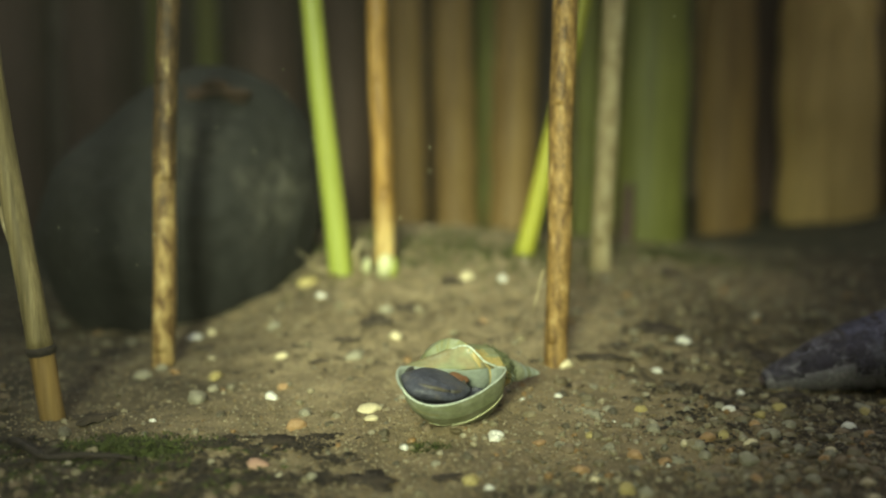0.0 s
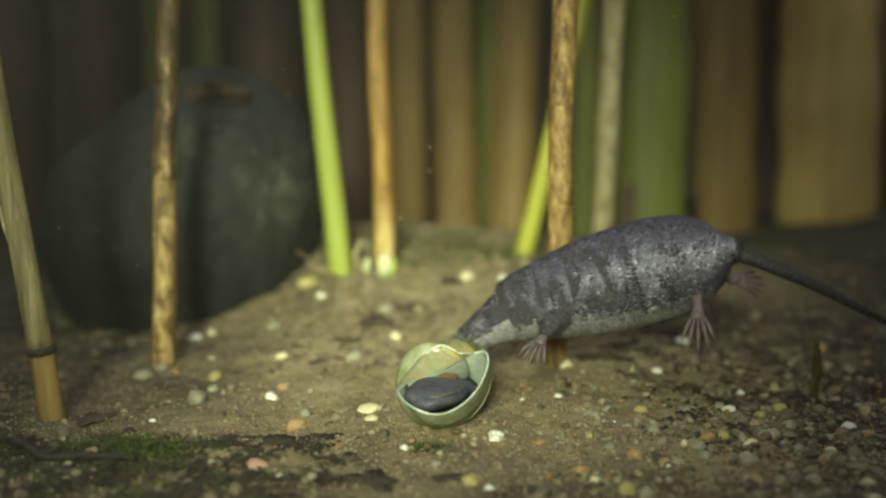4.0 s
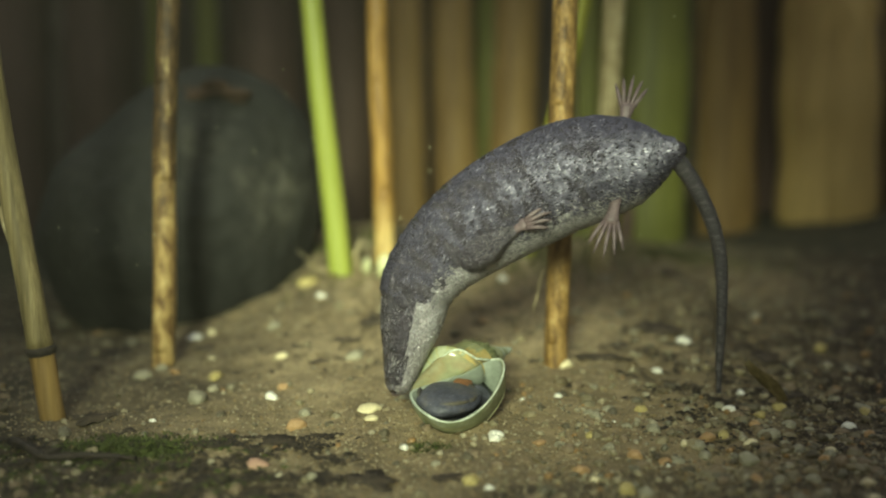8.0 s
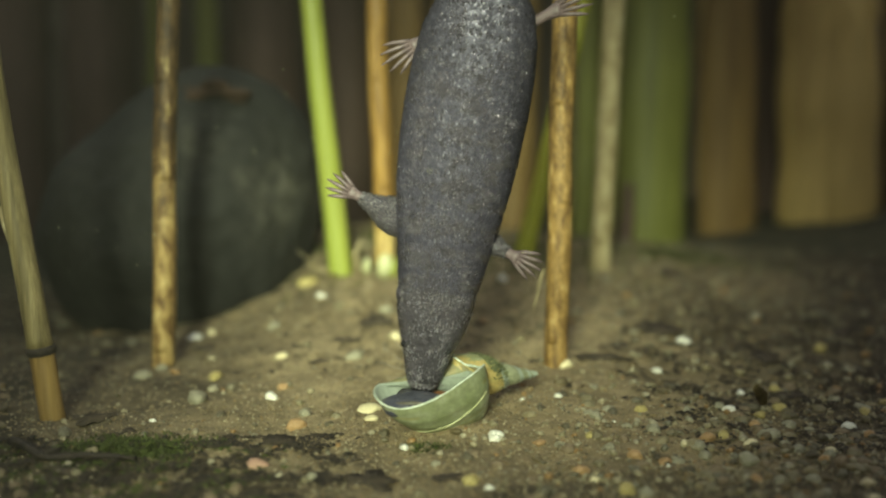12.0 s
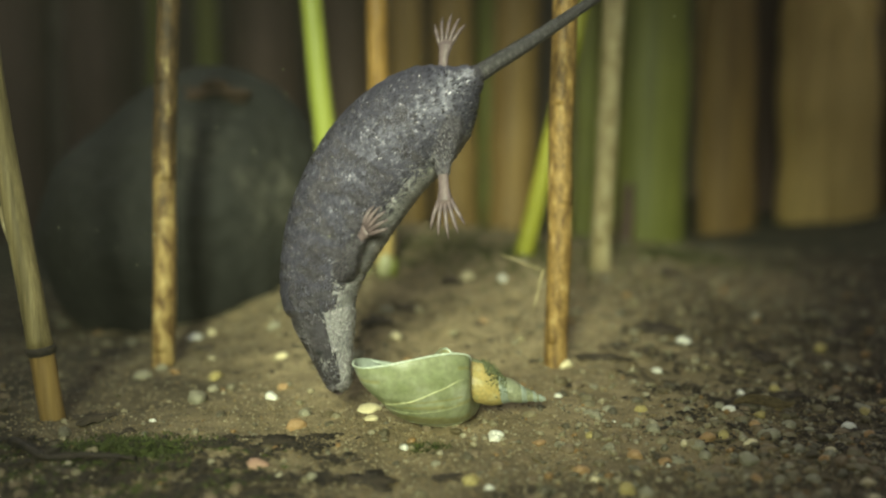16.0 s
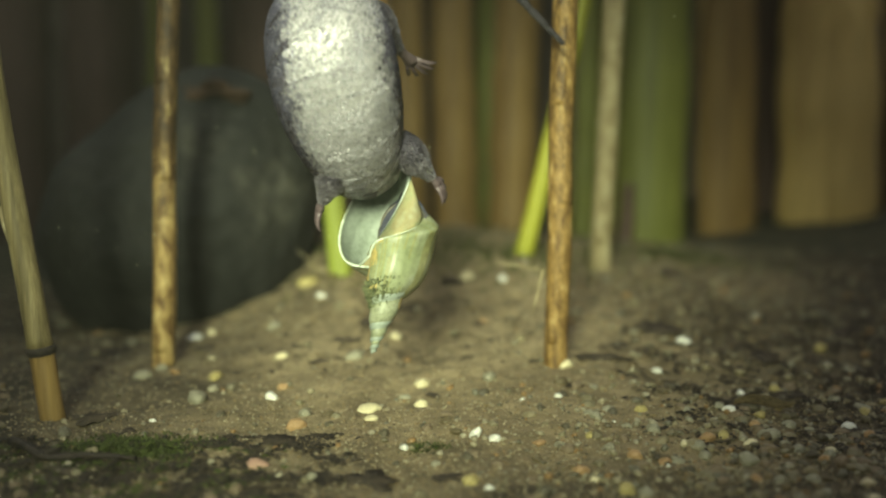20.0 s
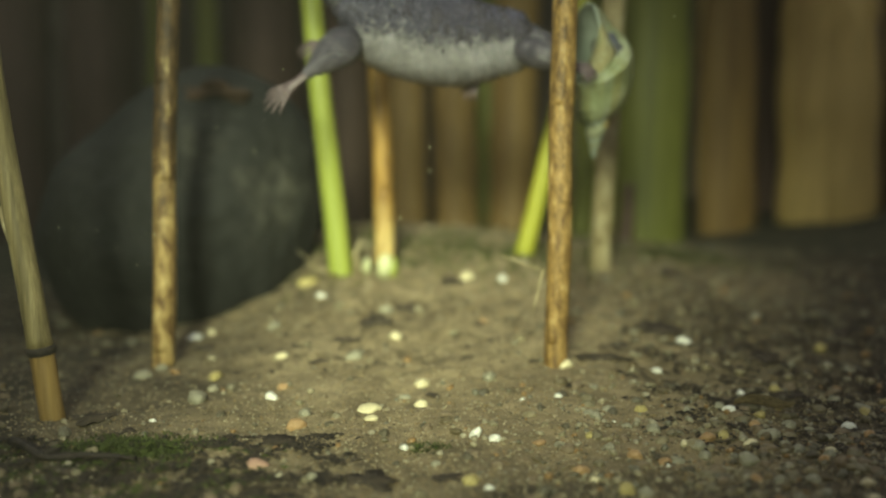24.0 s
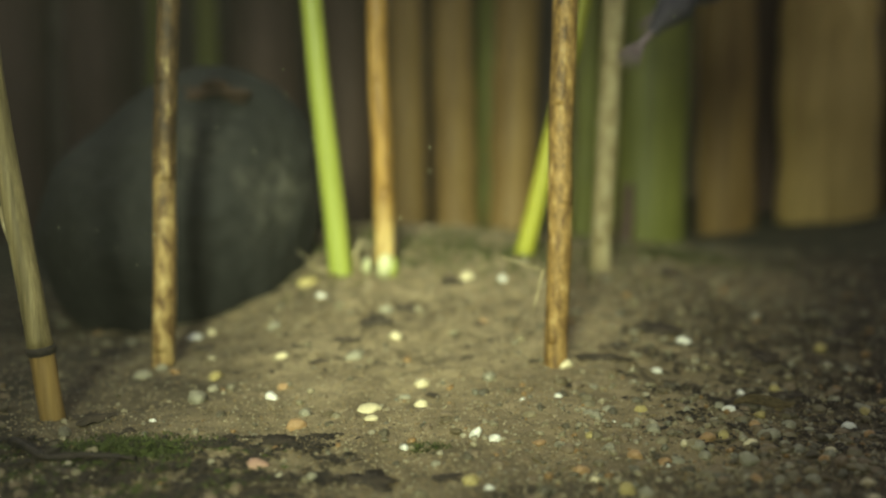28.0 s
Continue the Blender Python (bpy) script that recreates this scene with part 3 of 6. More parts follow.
pebble(5, 'white', -39.0, 267.6, 1.80, 0.70, 2.22)
pebble(6, 'grey', -45.8, 322.8, 1.99, 0.70, 3.92)
pebble(7, 'orange', -37.5, 276.1, 1.45, 0.70, 5.62)
pebble(8, 'cream', -16.4, 258.3, 2.73, 0.40, 0.10)
pebble(9, 'white', 10.4, 236.1, 1.48, 0.70, 2.74)
pebble(10, 'cream', -4.9, 275.6, 2.11, 0.70, 4.44)
pebble(11, 'cream', -4.8, 261.7, 1.63, 0.70, 6.14)
pebble(12, 'grey', 10.8, 276.5, 1.85, 0.70, 1.56)
pebble(13, 'grey', -8.7, 268.1, 1.54, 0.70, 3.26)
pebble(14, 'white', -7.7, 234.0, 1.02, 0.70, 4.96)
pebble(15, 'pink', -35.4, 222.7, 2.15, 0.70, 0.38)
pebble(16, 'grey', -55.8, 268.1, 2.83, 0.70, 2.08)
pebble(17, 'white', -68.2, 327.2, 2.33, 0.50, 0.20)
pebble(18, 'cream', -64.1, 330.7, 1.57, 0.70, 5.48)
pebble(19, 'ochre', 5.4, 214.8, 1.87, 0.70, 0.90)
pebble(20, 'white', 8.4, 210.0, 1.02, 0.70, 2.60)
pebble(21, 'grey', -116.9, 367.1, 1.92, 0.70, 4.30)
pebble(22, 'grey', -86.0, 327.6, 1.56, 0.70, 6.00)
pebble(23, 'grey', -74.4, 293.9, 2.53, 0.50, 0.30)
pebble(24, 'grey', -71.4, 299.9, 1.57, 0.70, 3.12)
pebble(25, 'ochre', -55.8, 289.3, 2.07, 0.70, 4.82)
pebble(26, 'orange', -31.2, 249.7, 2.16, 0.70, 0.24)
pebble(27, 'grey', -30.1, 256.5, 1.72, 0.70, 1.94)
pebble(28, 'ochre', -40.0, 355.0, 3.18, 0.60, 3.64)
pebble(29, 'grey', 36.0, 256.5, 1.60, 0.70, 5.34)
pebble(30, 'cream', 30.0, 288.4, 2.06, 0.70, 0.76)
pebble(31, 'white', 52.0, 287.2, 1.51, 0.70, 2.46)
pebble(32, 'white', 17.8, 262.9, 0.76, 0.70, 4.16)
pebble(33, 'white', 25.8, 263.5, 1.01, 0.70, 5.86)
pebble(34, 'cream', 48.7, 235.8, 1.14, 0.70, 1.28)
pebble(35, 'orange', 26.2, 222.1, 1.72, 0.70, 2.98)
pebble(36, 'grey', 59.3, 226.9, 2.41, 0.70, 4.68)
pebble(37, 'white', 62.2, 256.0, 1.48, 0.70, 0.10)
pebble(38, 'brown', 64.9, 242.5, 1.75, 0.70, 1.80)
pebble(39, 'grey', 66.7, 239.3, 2.31, 0.70, 3.50)
pebble(40, 'grey', 43.9, 245.8, 1.89, 0.70, 5.20)
pebble(41, 'ochre', 33.4, 211.1, 2.05, 0.70, 0.62)
pebble(42, 'grey', 36.5, 209.9, 1.53, 0.70, 2.32)
pebble(43, 'orange', 53.6, 238.6, 1.95, 0.70, 4.02)
pebble(44, 'white', 86.8, 250.9, 1.69, 0.70, 5.72)
pebble(45, 'ochre', 99.9, 314.1, 2.24, 0.70, 1.14)
pebble(46, 'white', 63.2, 311.7, 1.93, 0.70, 2.84)
pebble(47, 'grey', 88.9, 339.5, 1.93, 0.70, 4.54)
pebble(48, 'brown', 63.1, 251.8, 1.82, 0.70, 6.24)
pebble(49, 'orange', 63.7, 250.7, 1.33, 0.70, 1.66)
pebble(50, 'ochre', 43.5, 258.2, 1.49, 0.70, 3.36)
pebble(51, 'white', 69.1, 273.6, 1.31, 0.70, 5.06)
pebble(52, 'grey', -22.0, 295.8, 2.12, 0.70, 0.48)
pebble(53, 'orange', 10.7, 318.8, 1.51, 0.70, 2.18)
pebble(54, 'cream', 7.0, 354.4, 2.17, 0.70, 3.88)
pebble(55, 'grey', -1.5, 225.6, 1.09, 0.70, 5.58)
pebble(56, 'brown', 30.5, 270.3, 1.68, 0.70, 1.00)
pebble(57, 'grey', 23.5, 236.2, 1.25, 0.70, 2.70)
pebble(58, 'orange', 19.6, 237.4, 1.72, 0.40, 4.40)
pebble(59, 'brown', 51.9, 220.7, 1.92, 0.70, 6.10)
pebble(60, 'grey', 70.1, 231.9, 1.57, 0.70, 1.52)
pebble(61, 'cream', 77.4, 233.7, 1.35, 0.70, 3.22)
pebble(62, 'grey', 68.6, 215.7, 1.78, 0.70, 4.92)
pebble(63, 'brown', 81.1, 224.9, 1.96, 0.70, 0.34)
pebble(64, 'grey', 100.7, 294.3, 1.55, 0.70, 2.04)
pebble(65, 'brown', 81.2, 277.4, 2.39, 0.70, 3.74)
pebble(66, 'grey', 52.8, 252.1, 0.97, 0.70, 5.44)
pebble(67, 'ochre', 30.2, 239.4, 1.15, 0.70, 0.86)
pebble(68, 'white', 36.3, 249.7, 0.48, 0.70, 2.56)
pebble(69, 'white', 43.5, 225.6, 0.49, 0.70, 4.26)
pebble(70, 'white', -62.9, 254.4, 0.86, 0.70, 5.96)
pebble(71, 'grey', 87.3, 297.0, 1.42, 0.70, 1.38)
pebble(72, 'cream', -15.6, 251.6, 1.57, 0.50, 3.08)
pebble(73, 'orange', 62.0, 235.3, 0.91, 0.70, 4.78)
for i, (x, y, r) in enumerate(big):
    tone = rng.choices(("dull", "grey", "brown", "ochre", "cream", "orange"), (58, 14, 18, 4, 3, 3))[0]
    pebble(i + 100, tone, x * 1000, y * 1000, r * 1000, rng.uniform(0.55, 0.85), rng.uniform(0, 6.28),
           "small dull brownish pebble among the gravel" if tone == "dull" else "small rounded %s pebble among the gravel" % tone)


def motes():
    """Fine specks that hang in the water."""
    rn = random.Random(77)
    bm = bmesh.new()
    for _ in range(170):
        y = rn.uniform(0.21, 0.46)
        ball(bm, Vector((rn.uniform(-0.38, 0.38) * y, y, 0.0775 - 0.158 * y + rn.uniform(-0.02, 0.22) * y)), rn.choice((0.00008, 0.00010, 0.00012, 0.00016)), 1, 0, 0.3, rn.random())
    tagged(ob_from("water_specks", bm, BUD), "pale specks of debris hanging in the water", "debris", kind="stuff")


motes()



# ---- litter on the bed ----
def leaf_bit(i, x, y, long, wide, turn, label="dark rotten leaf fragment lying on the sand"):
    """A thin curled scrap, in mm."""
    bm = bmesh.new()
    n = 34
    rim, low = [], []
    for k in range(n):
        a = 2 * math.pi * k / n
        r = 0.85 + 0.55 * noise.noise((math.cos(a) * 1.4 + i * 3.3, math.sin(a) * 1.4, i)) + 0.3 * noise.noise((math.cos(a) * 4, math.sin(a) * 4, i))
        px, py = math.cos(a) * long / 2 * r, math.sin(a) * wide / 2 * r
        lift = 0.05 + 0.7 * noise.noise((px * 0.45, py * 0.45, i))
        rim.append(bm.verts.new(Vector((px, py, lift)) * MM))
        low.append(bm.verts.new(Vector((px, py, lift - 0.3)) * MM))
    top, bot = bm.verts.new(Vector((0, 0, 0.5)) * MM), bm.verts.new(Vector((0, 0, 0.2)) * MM)
    for k in range(n):
        j = (k + 1) % n
        bm.faces.new((top, rim[k], rim[j]))
        bm.faces.new((bot, low[j], low[k]))
        bm.faces.new((rim[k], low[k], low[j], rim[j]))
    ob = ob_from("leaf_fragment", bm, DEBRIS)
    x, y = x * MM, y * MM
    ob.matrix_world = Matrix.Translation((x, y, ground_height(x, y) + relief(x, y) + 0.0003)) @ Euler((0.12, 0.05 * math.sin(i), turn)).to_matrix().to_4x4()
    return tagged(ob, label, "leaf fragment", "dark scraps on the bed")


leaf_bit(1, -18.0, 318.8, 10.0, 9.0, 0.2)
leaf_bit(2, -9.3, 331.1, 8.5, 6.0, -0.5)
leaf_bit(3, -25.5, 307.5, 9.5, 4.5, -0.3)
leaf_bit(4, -31.1, 293.9, 5.0, 3.0, 0.2)
leaf_bit(5, 10.0, 318.3, 5.5, 5.0, 0.1)
leaf_bit(6, 5.8, 291.8, 4.0, 2.5, 0.3)
leaf_bit(7, 38.7, 293.8, 16.0, 5.0, 0.05, "long dark rotten leaf beside the reed foot")
leaf_bit(8, 57.0, 319.0, 15.0, 12.0, -0.3, "dark green-black rotten leaf on the sand")
leaf_bit(9, 79.1, 269.9, 9.0, 8.0, 0.1)
leaf_bit(10, -33.6, 237.3, 8.5, 9.0, 0.4)
leaf_bit(11, -66.1, 246.9, 4.0, 2.8, 0.1)
leaf_bit(12, -88.1, 301.4, 3.5, 2.0, 0.1)
leaf_bit(13, -83.4, 298.0, 3.5, 1.6, -1.0)
leaf_bit(14, -16.9, 227.5, 2.2, 1.5, 0.4)
leaf_bit(15, -13.5, 215.6, 10.0, 10.0, 0.6)
leaf_bit(16, 0.6, 216.5, 7.5, 5.0, 0.2)
leaf_bit(17, 45.6, 308.4, 8.0, 5.0, 0.2)
leaf_bit(18, 29.9, 270.3, 4.5, 3.0, 0.2, "small greenish rotten leaf scrap")
leaf_bit(19, 2.6, 350.1, 9.0, 7.0, 0.2)
leaf_bit(20, -63.3, 317.6, 10.0, 4.0, 0.2)
leaf_bit(21, -1.8, 266.4, 3.0, 4.0, 0.6)
leaf_bit(22, -26.1, 242.0, 4.0, 3.0, 0.6)
leaf_bit(23, -76.6, 255.2, 9.0, 7.0, 0.1)
leaf_bit(24, 81.1, 300.4, 9.0, 9.0, 0.1)
leaf_bit(25, 108.7, 328.8, 14.0, 10.0, 0.1)
leaf_bit(26, -70.6, 219.5, 7.0, 5.0, 0.1)
leaf_bit(27, 70.5, 377.8, 16.0, 12.0, 0.1)


def twig():
    """A bent rotten stick with a knot and a side stub."""
    bm = bmesh.new()
    a, b, c = Vector((-86.0, 233.9, 0.0)), Vector((-76.7, 223.8, 0.0)), Vector((-58.7, 223.3, 0.0))
    pts = []
    for i in range(15):
        t = i / 14
        p = a.lerp(b, t / 0.3) if t < 0.3 else b.lerp(c, (t - 0.3) / 0.7)
        h = ground_height(p.x * MM, p.y * MM) * 1000
        pts.append(Vector((p.x, p.y + 0.4 * math.sin(i * 1.1), h + 1.7 + 0.3 * math.sin(i * 0.8))) * MM)
    tube(bm, pts, [(1.15 - 0.05 * i + 0.18 * math.sin(i * 2.3)) * MM for i in range(15)], 10, True, 0, 0.8, 0.2, 2.0)
    stick = empty("twig", *(pts[4]))
    for v in bm.verts:
        v.co -= pts[4]
    part("stick", bm, TWIG, stick)
    bm = bmesh.new()
    tube(bm, [Vector((0, 0, 0)), Vector((0.002, 0.0012, 0.0006)), Vector((0.0035, 0.0022, 0.0008))], [0.0008, 0.0006, 0.0003], 8)
    part("side_stub", bm, TWIG, stick)
    tagged(stick, "blackened rotten twig lying on the sand", "twig")


twig()


def algae_patch(name, x, y, rx, ry, count, tall, label):
    bm = bmesh.new()
    rn = random.Random(int(x * 10))
    for i in range(count):
        while True:
            px, py = (x + rn.gauss(0, 0.55) * rx) * MM, (y + rn.gauss(0, 0.55) * ry) * MM
            if noise.noise((px * 260, py * 260, x)) > rn.uniform(-0.5, 0.35):
                break
        z = ground_height(px, py) + relief(px, py) - 0.0002
        d = Vector((rn.uniform(-1, 1), rn.uniform(-1, 1), rn.uniform(0.25, 0.9))) * tall * rn.uniform(0.5, 1.2) * MM
        p = Vector((px, py, z))
        side = Vector((-d.y, d.x, 0)).normalized() * 0.00016
        m = p + d * 0.55 + Vector((0, 0, 0.0003))
        v = [bm.verts.new(c) for c in (p - side, p + side, m + side, m - side, p + d)]
        bm.faces.new((v[0], v[1], v[2], v[3]))
        bm.faces.new((v[3], v[2], v[4]))
    tagged(ob_from(name, bm, ALGAE), label, "algae", kind="stuff")


algae_patch("algae_mat", -62.8, 232.6, 13, 8.0, 4200, 1.5, "mat of green thread algae on the sand")
algae_patch("algae_mat", -4.4, 234.3, 4.0, 2.5, 260, 1.0, "small green tuft of algae on the sand")
algae_patch("algae_mat", -4.3, 379.5, 62, 26.0, 4200, 2.4, "dull green algae below the reeds")
algae_patch("algae_mat", 74.4, 399.2, 34, 14.0, 1500, 2.2, "dull green algae below the stalks")


def detritus(name, x0, x1, y0, y1, count, mat, label, seed):
    """Rotten flakes and crumbs strewn over a stretch of the bed, lying in drifts."""
    rn = random.Random(seed)
    bm = bmesh.new()
    made = 0
    while made < count:
        px, py = rn.uniform(x0, x1) * MM, rn.uniform(y0, y1) * MM
        edge = min(1.0, (px / MM - x0) / 14, (x1 - px / MM) / 14, (y1 - py / MM) / 10)
        if noise.noise((px * 120, py * 160, seed)) + 0.5 * noise.noise((px * 420, py * 420, seed)) < 0.55 - 0.55 * edge + rn.uniform(-0.25, 0.25):
            continue
        made += 1
        z = ground_height(px, py) + relief(px, py) + rn.uniform(0.0, 0.0005)
        ln, wd, a = rn.uniform(0.3, 1.3) * MM, rn.uniform(0.15, 0.6) * MM, rn.uniform(0, 6.28)
        u, w = Vector((math.cos(a), math.sin(a), rn.uniform(-0.25, 0.35))), Vector((-math.sin(a), math.cos(a), rn.uniform(-0.3, 0.3)))
        p = Vector((px, py, z))
        rim = [bm.verts.new(p + u * ln * cu + w * wd * cw) for cu, cw in ((-1, 0.1), (-0.3, -1), (0.6, -0.7), (1, 0.2), (0.2, 1), (-0.6, 0.8))]
        top = bm.verts.new(p + Vector((0, 0, 0.22 * MM)))
        for k in range(6):
            bm.faces.new((rim[k], rim[(k + 1) % 6], top))
    tagged(ob_from(name, bm, mat), label, "detritus", kind="stuff")


detritus("detritus", -100, -14, 196, 246, 5200, DEBRIS, "drifts of dark rotten plant crumbs on the sand", 5)
detritus("detritus", 40, 130, 232, 350, 4200, DEBRIS, "dark rotten plant crumbs among the gravel", 9)
detritus("moss_scraps", -96, -24, 200, 238, 700, ALGAE, "scraps of dark green moss on the sand", 13)
detritus("detritus", -60, 30, 286, 345, 500, DEBRIS, "few dark crumbs on the mound", 21)


def shoot():
    """Pale broken shoots and a snail-white bud at a reed's foot."""
    x, y = -17.2, 357.3
    base = empty("broken_shoot", x * MM, y * MM, ground_height(x * MM, y * MM))
    bm = bmesh.new()
    tube(bm, [Vector(p) * MM for p in ((0, -3.4, -1), (0.2, -3.5, 2), (0.3, -3.6, 4.6), (0.2, -3.6, 5.6))], [v * MM for v in (2.0, 2.3, 2.0, 0.9)], 14, wob=0.25)
    part("bud", bm, BUD, base, "whitish split bud")
    bm = bmesh.new()
    tube(bm, [Vector(p) * MM for p in ((-5, -1.5, -1), (-5.4, -1.8, 2), (-5.2, -1.8, 4.4))], [v * MM for v in (1.0, 1.2, 0.5)], 12, wob=0.2)
    part("bud", bm, BUD, base, "whitish split bud")
    bm = bmesh.new()
    tube(bm, [Vector(p) * MM for p in ((2, -3.0, -1.5), (2.6, -3.2, 1.6), (3.0, -3.0, 4.6))], [v * MM for v in (1.2, 1.3, 0.4)], 12, wob=0.2)
    part("sprout", bm, GREEN, base, "small green sprout")
    bm = bmesh.new()
    tube(bm, [Vector(p) * MM for p in ((-8, 0, 0), (-9, 0.3, 5), (-7.2, 0.2, 10))], [v * MM for v in (0.8, 0.7, 0.15)], 10, flat=0.4)
    part("sheath_blade", bm, REED_GREY, base, "withered blade")
    tagged(base, "pale broken shoot at the foot of a reed", "plant shoot")


shoot()


def dry_blade(label, points, wide, mat):
    """A withered grass blade through points in mm."""
    bm = bmesh.new()
    n = len(points)
    tube(bm, [Vector(p) * MM for p in points], [wide * MM * (1 - 0.8 * i / (n - 1)) for i in range(n)], 8, flat=0.35)
    tagged(ob_from("dry_blade", bm, mat), label, "grass blade")


dry_blade("withered grass blade leaning over the mound", ((-31.4, 346.4, 14.2), (-35.5, 345.7, 16.6), (-38.8, 345.2, 19.7), (-41.8, 345.7, 22.6)), 1.0, REED_GREY)
dry_blade("withered grass blade lying on the mound", ((-30.1, 346.5, 14.8), (-34.3, 343.6, 16.2), (-38.0, 342.0, 18.9)), 0.8, REED_GREY)
dry_blade("thin pale fibre clinging to a reed", ((24.5, 291.6, 26.2), (23.4, 290.1, 23.4), (22.6, 289.5, 19.3), (21.7, 289.9, 16.0)), 0.35, REED_GREY)
dry_blade("curled pale strip peeling from a reed", ((-95.1, 260.2, 45.6), (-93.9, 258.6, 41.6), (-92.7, 258.8, 36.6), (-90.2, 260.0, 31.5), (-88.7, 261.4, 27.5)), 0.9, REED_GREY)


DEAD_LEAF = material("sodden_leaf", [(0.09, 0.068, 0.032), (0.17, 0.13, 0.06), (0.24, 0.18, 0.09)], (500, 500, 120), 0.6, 0.4, translucent=0.4)


def drifting_leaf():
    bm = bmesh.new()
    pts = [Vector((0, 0, -10 + 20 * i / 12)) + Vector((0.9 * math.sin(i * 0.4), 0.5 * math.sin(i * 0.5), 0)) for i in range(13)]
    tube(bm, [p * MM for p in pts], [MM * (0.35 + 1.05 * math.sin(math.pi * (i + 1) / 14.5)) for i in range(13)], 12, flat=0.18)
    ob = ob_from("drifting_leaf", bm, DEAD_LEAF)
    return tagged(ob, "brown dead leaf stirred up from the bed", "leaf")


LEAF = drifting_leaf()


def swinging_fibre():
    bm = bmesh.new()
    pts = [Vector((-1.1 * i, 0.15 * math.sin(i), 0.17 * i + 0.12 * math.sin(i * 1.3))) for i in range(11)]
    tube(bm, [p * MM for p in pts], [0.00016] * 10 + [0.00005], 6)
    return tagged(ob_from("plant_fibre", bm, REED_GREY), "thin pale plant fibre clinging to a reed", "fibre")


FIBRE = swinging_fibre()


def rolling_pebble():
    me = STONES[3].copy()
    me.materials.append(PEBBLE["white"])
    me.transform(Matrix.Diagonal((0.0016, 0.0014, 0.0015, 1)))
    return tagged(new("pebble", me), "small white pebble pushed aside by the snail shell", "pebble", "pebbles on the bed")


ROLLER = rolling_pebble()


# ---- snail ----
def snail():
    """A great pond snail: stepped spire along +z, wide mouth facing -y, outer lip on the +x side."""
    thing = empty("pond_snail")
    turns, steps, sides, W, k = 5.2, 420, 40, 1.86, 1.03
    R0, A0, Z0, C0, SUTURE = 6.68, 7.24, 11.42, 28.6, 18.5

    def surf(g, a):
        s = W ** (-g)
        end = smooth_step(0.30, 0.0, g)
        ca, sa = math.cos(a), math.sin(a)
        th = 2 * math.pi * g + 0.8 * end * (0.5 - 0.5 * sa) + 0.112 * end * (0.5 + 0.5 * ca)
        rr = max(R0 * s + A0 * s * (ca ** 0.8 if ca > 0 else ca) * (1 - 0.16 * sa), 0.02 * s)
        zz = -C0 * s + Z0 * s * sa + 1.2 * s * ca
        q = -zz / s
        # each whorl swells below its suture and narrows towards the next
        u = math.log(max(q, 1.0) / SUTURE) / math.log(W)
        swell = smooth_step(-0.08, 0.30, u) * (1 - 0.75 * smooth_step(0.45, 1.05, u))
        lim = s * q * (0.235 + 0.090 * swell)
        rr += smooth_step(0.20, 0.62, g) * (min(rr, lim) - rr)
        # inner wall and columella
        inner = s * along([(16.5, 6.6), (18.5, 6.0), (26.0, 3.2), (31.0, 1.6), (36.0, 0.8), (41.0, 0.4)], q)
        if ca < 0.3 and rr < inner:
            rr = min(inner, max(lim * 0.98, 0.02 * s))
        grow = 1 + 0.004 * math.sin(g * 2 * math.pi * 19) + 0.010 * noise.noise((th * 1.5, a * 2, 1))
        return Vector((rr * math.cos(th) * grow, rr * math.sin(th) * grow, zz + C0)) * (k * MM)

    bm = bmesh.new()
    rings = []
    for i in range(steps + 1):
        g = turns * (1 - i / steps) ** 1.25
        rings.append([bm.verts.new(surf(g, 2 * math.pi * j / sides)) for j in range(sides)])
    for i in range(steps):
        g = turns * (1 - i / steps) ** 1.25
        for j in range(sides):
            w = g + 0.10 * noise.noise((i * 0.09, math.cos(j * 0.3) * 2, math.sin(j * 0.3) * 2)) + 0.05 * noise.noise((i * 0.5, j * 0.9, 3))
            face = bm.faces.new((rings[i][j], rings[i][(j + 1) % sides], rings[i + 1][(j + 1) % sides], rings[i + 1][j]))
            face.material_index = 1 if 0.90 < w < 1.55 else 2 if w > 1.5 else 0
            if w < 0.9 and noise.noise((g * 55, 0.5 * math.cos(j * 0.157), 7)) > 0.16:
                face.material_index = 3
    lip = [v.co.copy() for v in rings[-1]]
    bmesh.ops.recalc_face_normals(bm, faces=bm.faces[:])
    sh = part("shell", bm, [SHELL, AMBER, SPIRE, STREAK, NACRE, NACRE, NACRE, NACRE], thing, "translucent olive-green spiral shell with a pointed spire")
    sol = sh.modifiers.new("thick", "SOLIDIFY")
    sol.thickness, sol.offset, sol.material_offset = 0.00035, -1, 4

    def band(name, pts, radii, label, mat=LIP):
        bm = bmesh.new()
        tube(bm, pts, radii, 8, True)
        part(name, bm, mat, sh, label)

    outer = lip[-11:] + lip[:12]
    band("shell_lip", outer, [0.00021 * (1 + 0.2 * math.sin(j)) for j in range(len(outer))], "whitish rim of the shell mouth")
    fold = lip[17:31]
    band("columella", fold, [0.00022 + 0.00020 * math.sin(math.pi * (j + 0.5) / len(fold)) for j in range(len(fold))], "thick pale green inner lip of the shell mouth", NACRE)
    low = [(0.0, -40), (0.15, -66), (0.35, -92), (0.60, -102), (1.0, -102)]
    call = [surf(0.985 - 0.535 * j / 30, radians(along(low, j / 30))) * 1.006 for j in range(31)]
    call[0] = lip[10].copy()
    band("callus_edge", call, [0.00027 - 0.00014 * (j / 30) ** 2 for j in range(31)], "thin white edge of the glossy callus")
    # glossy callus spread from the inner lip over the body whorl
    bm = bmesh.new()
    rows = []
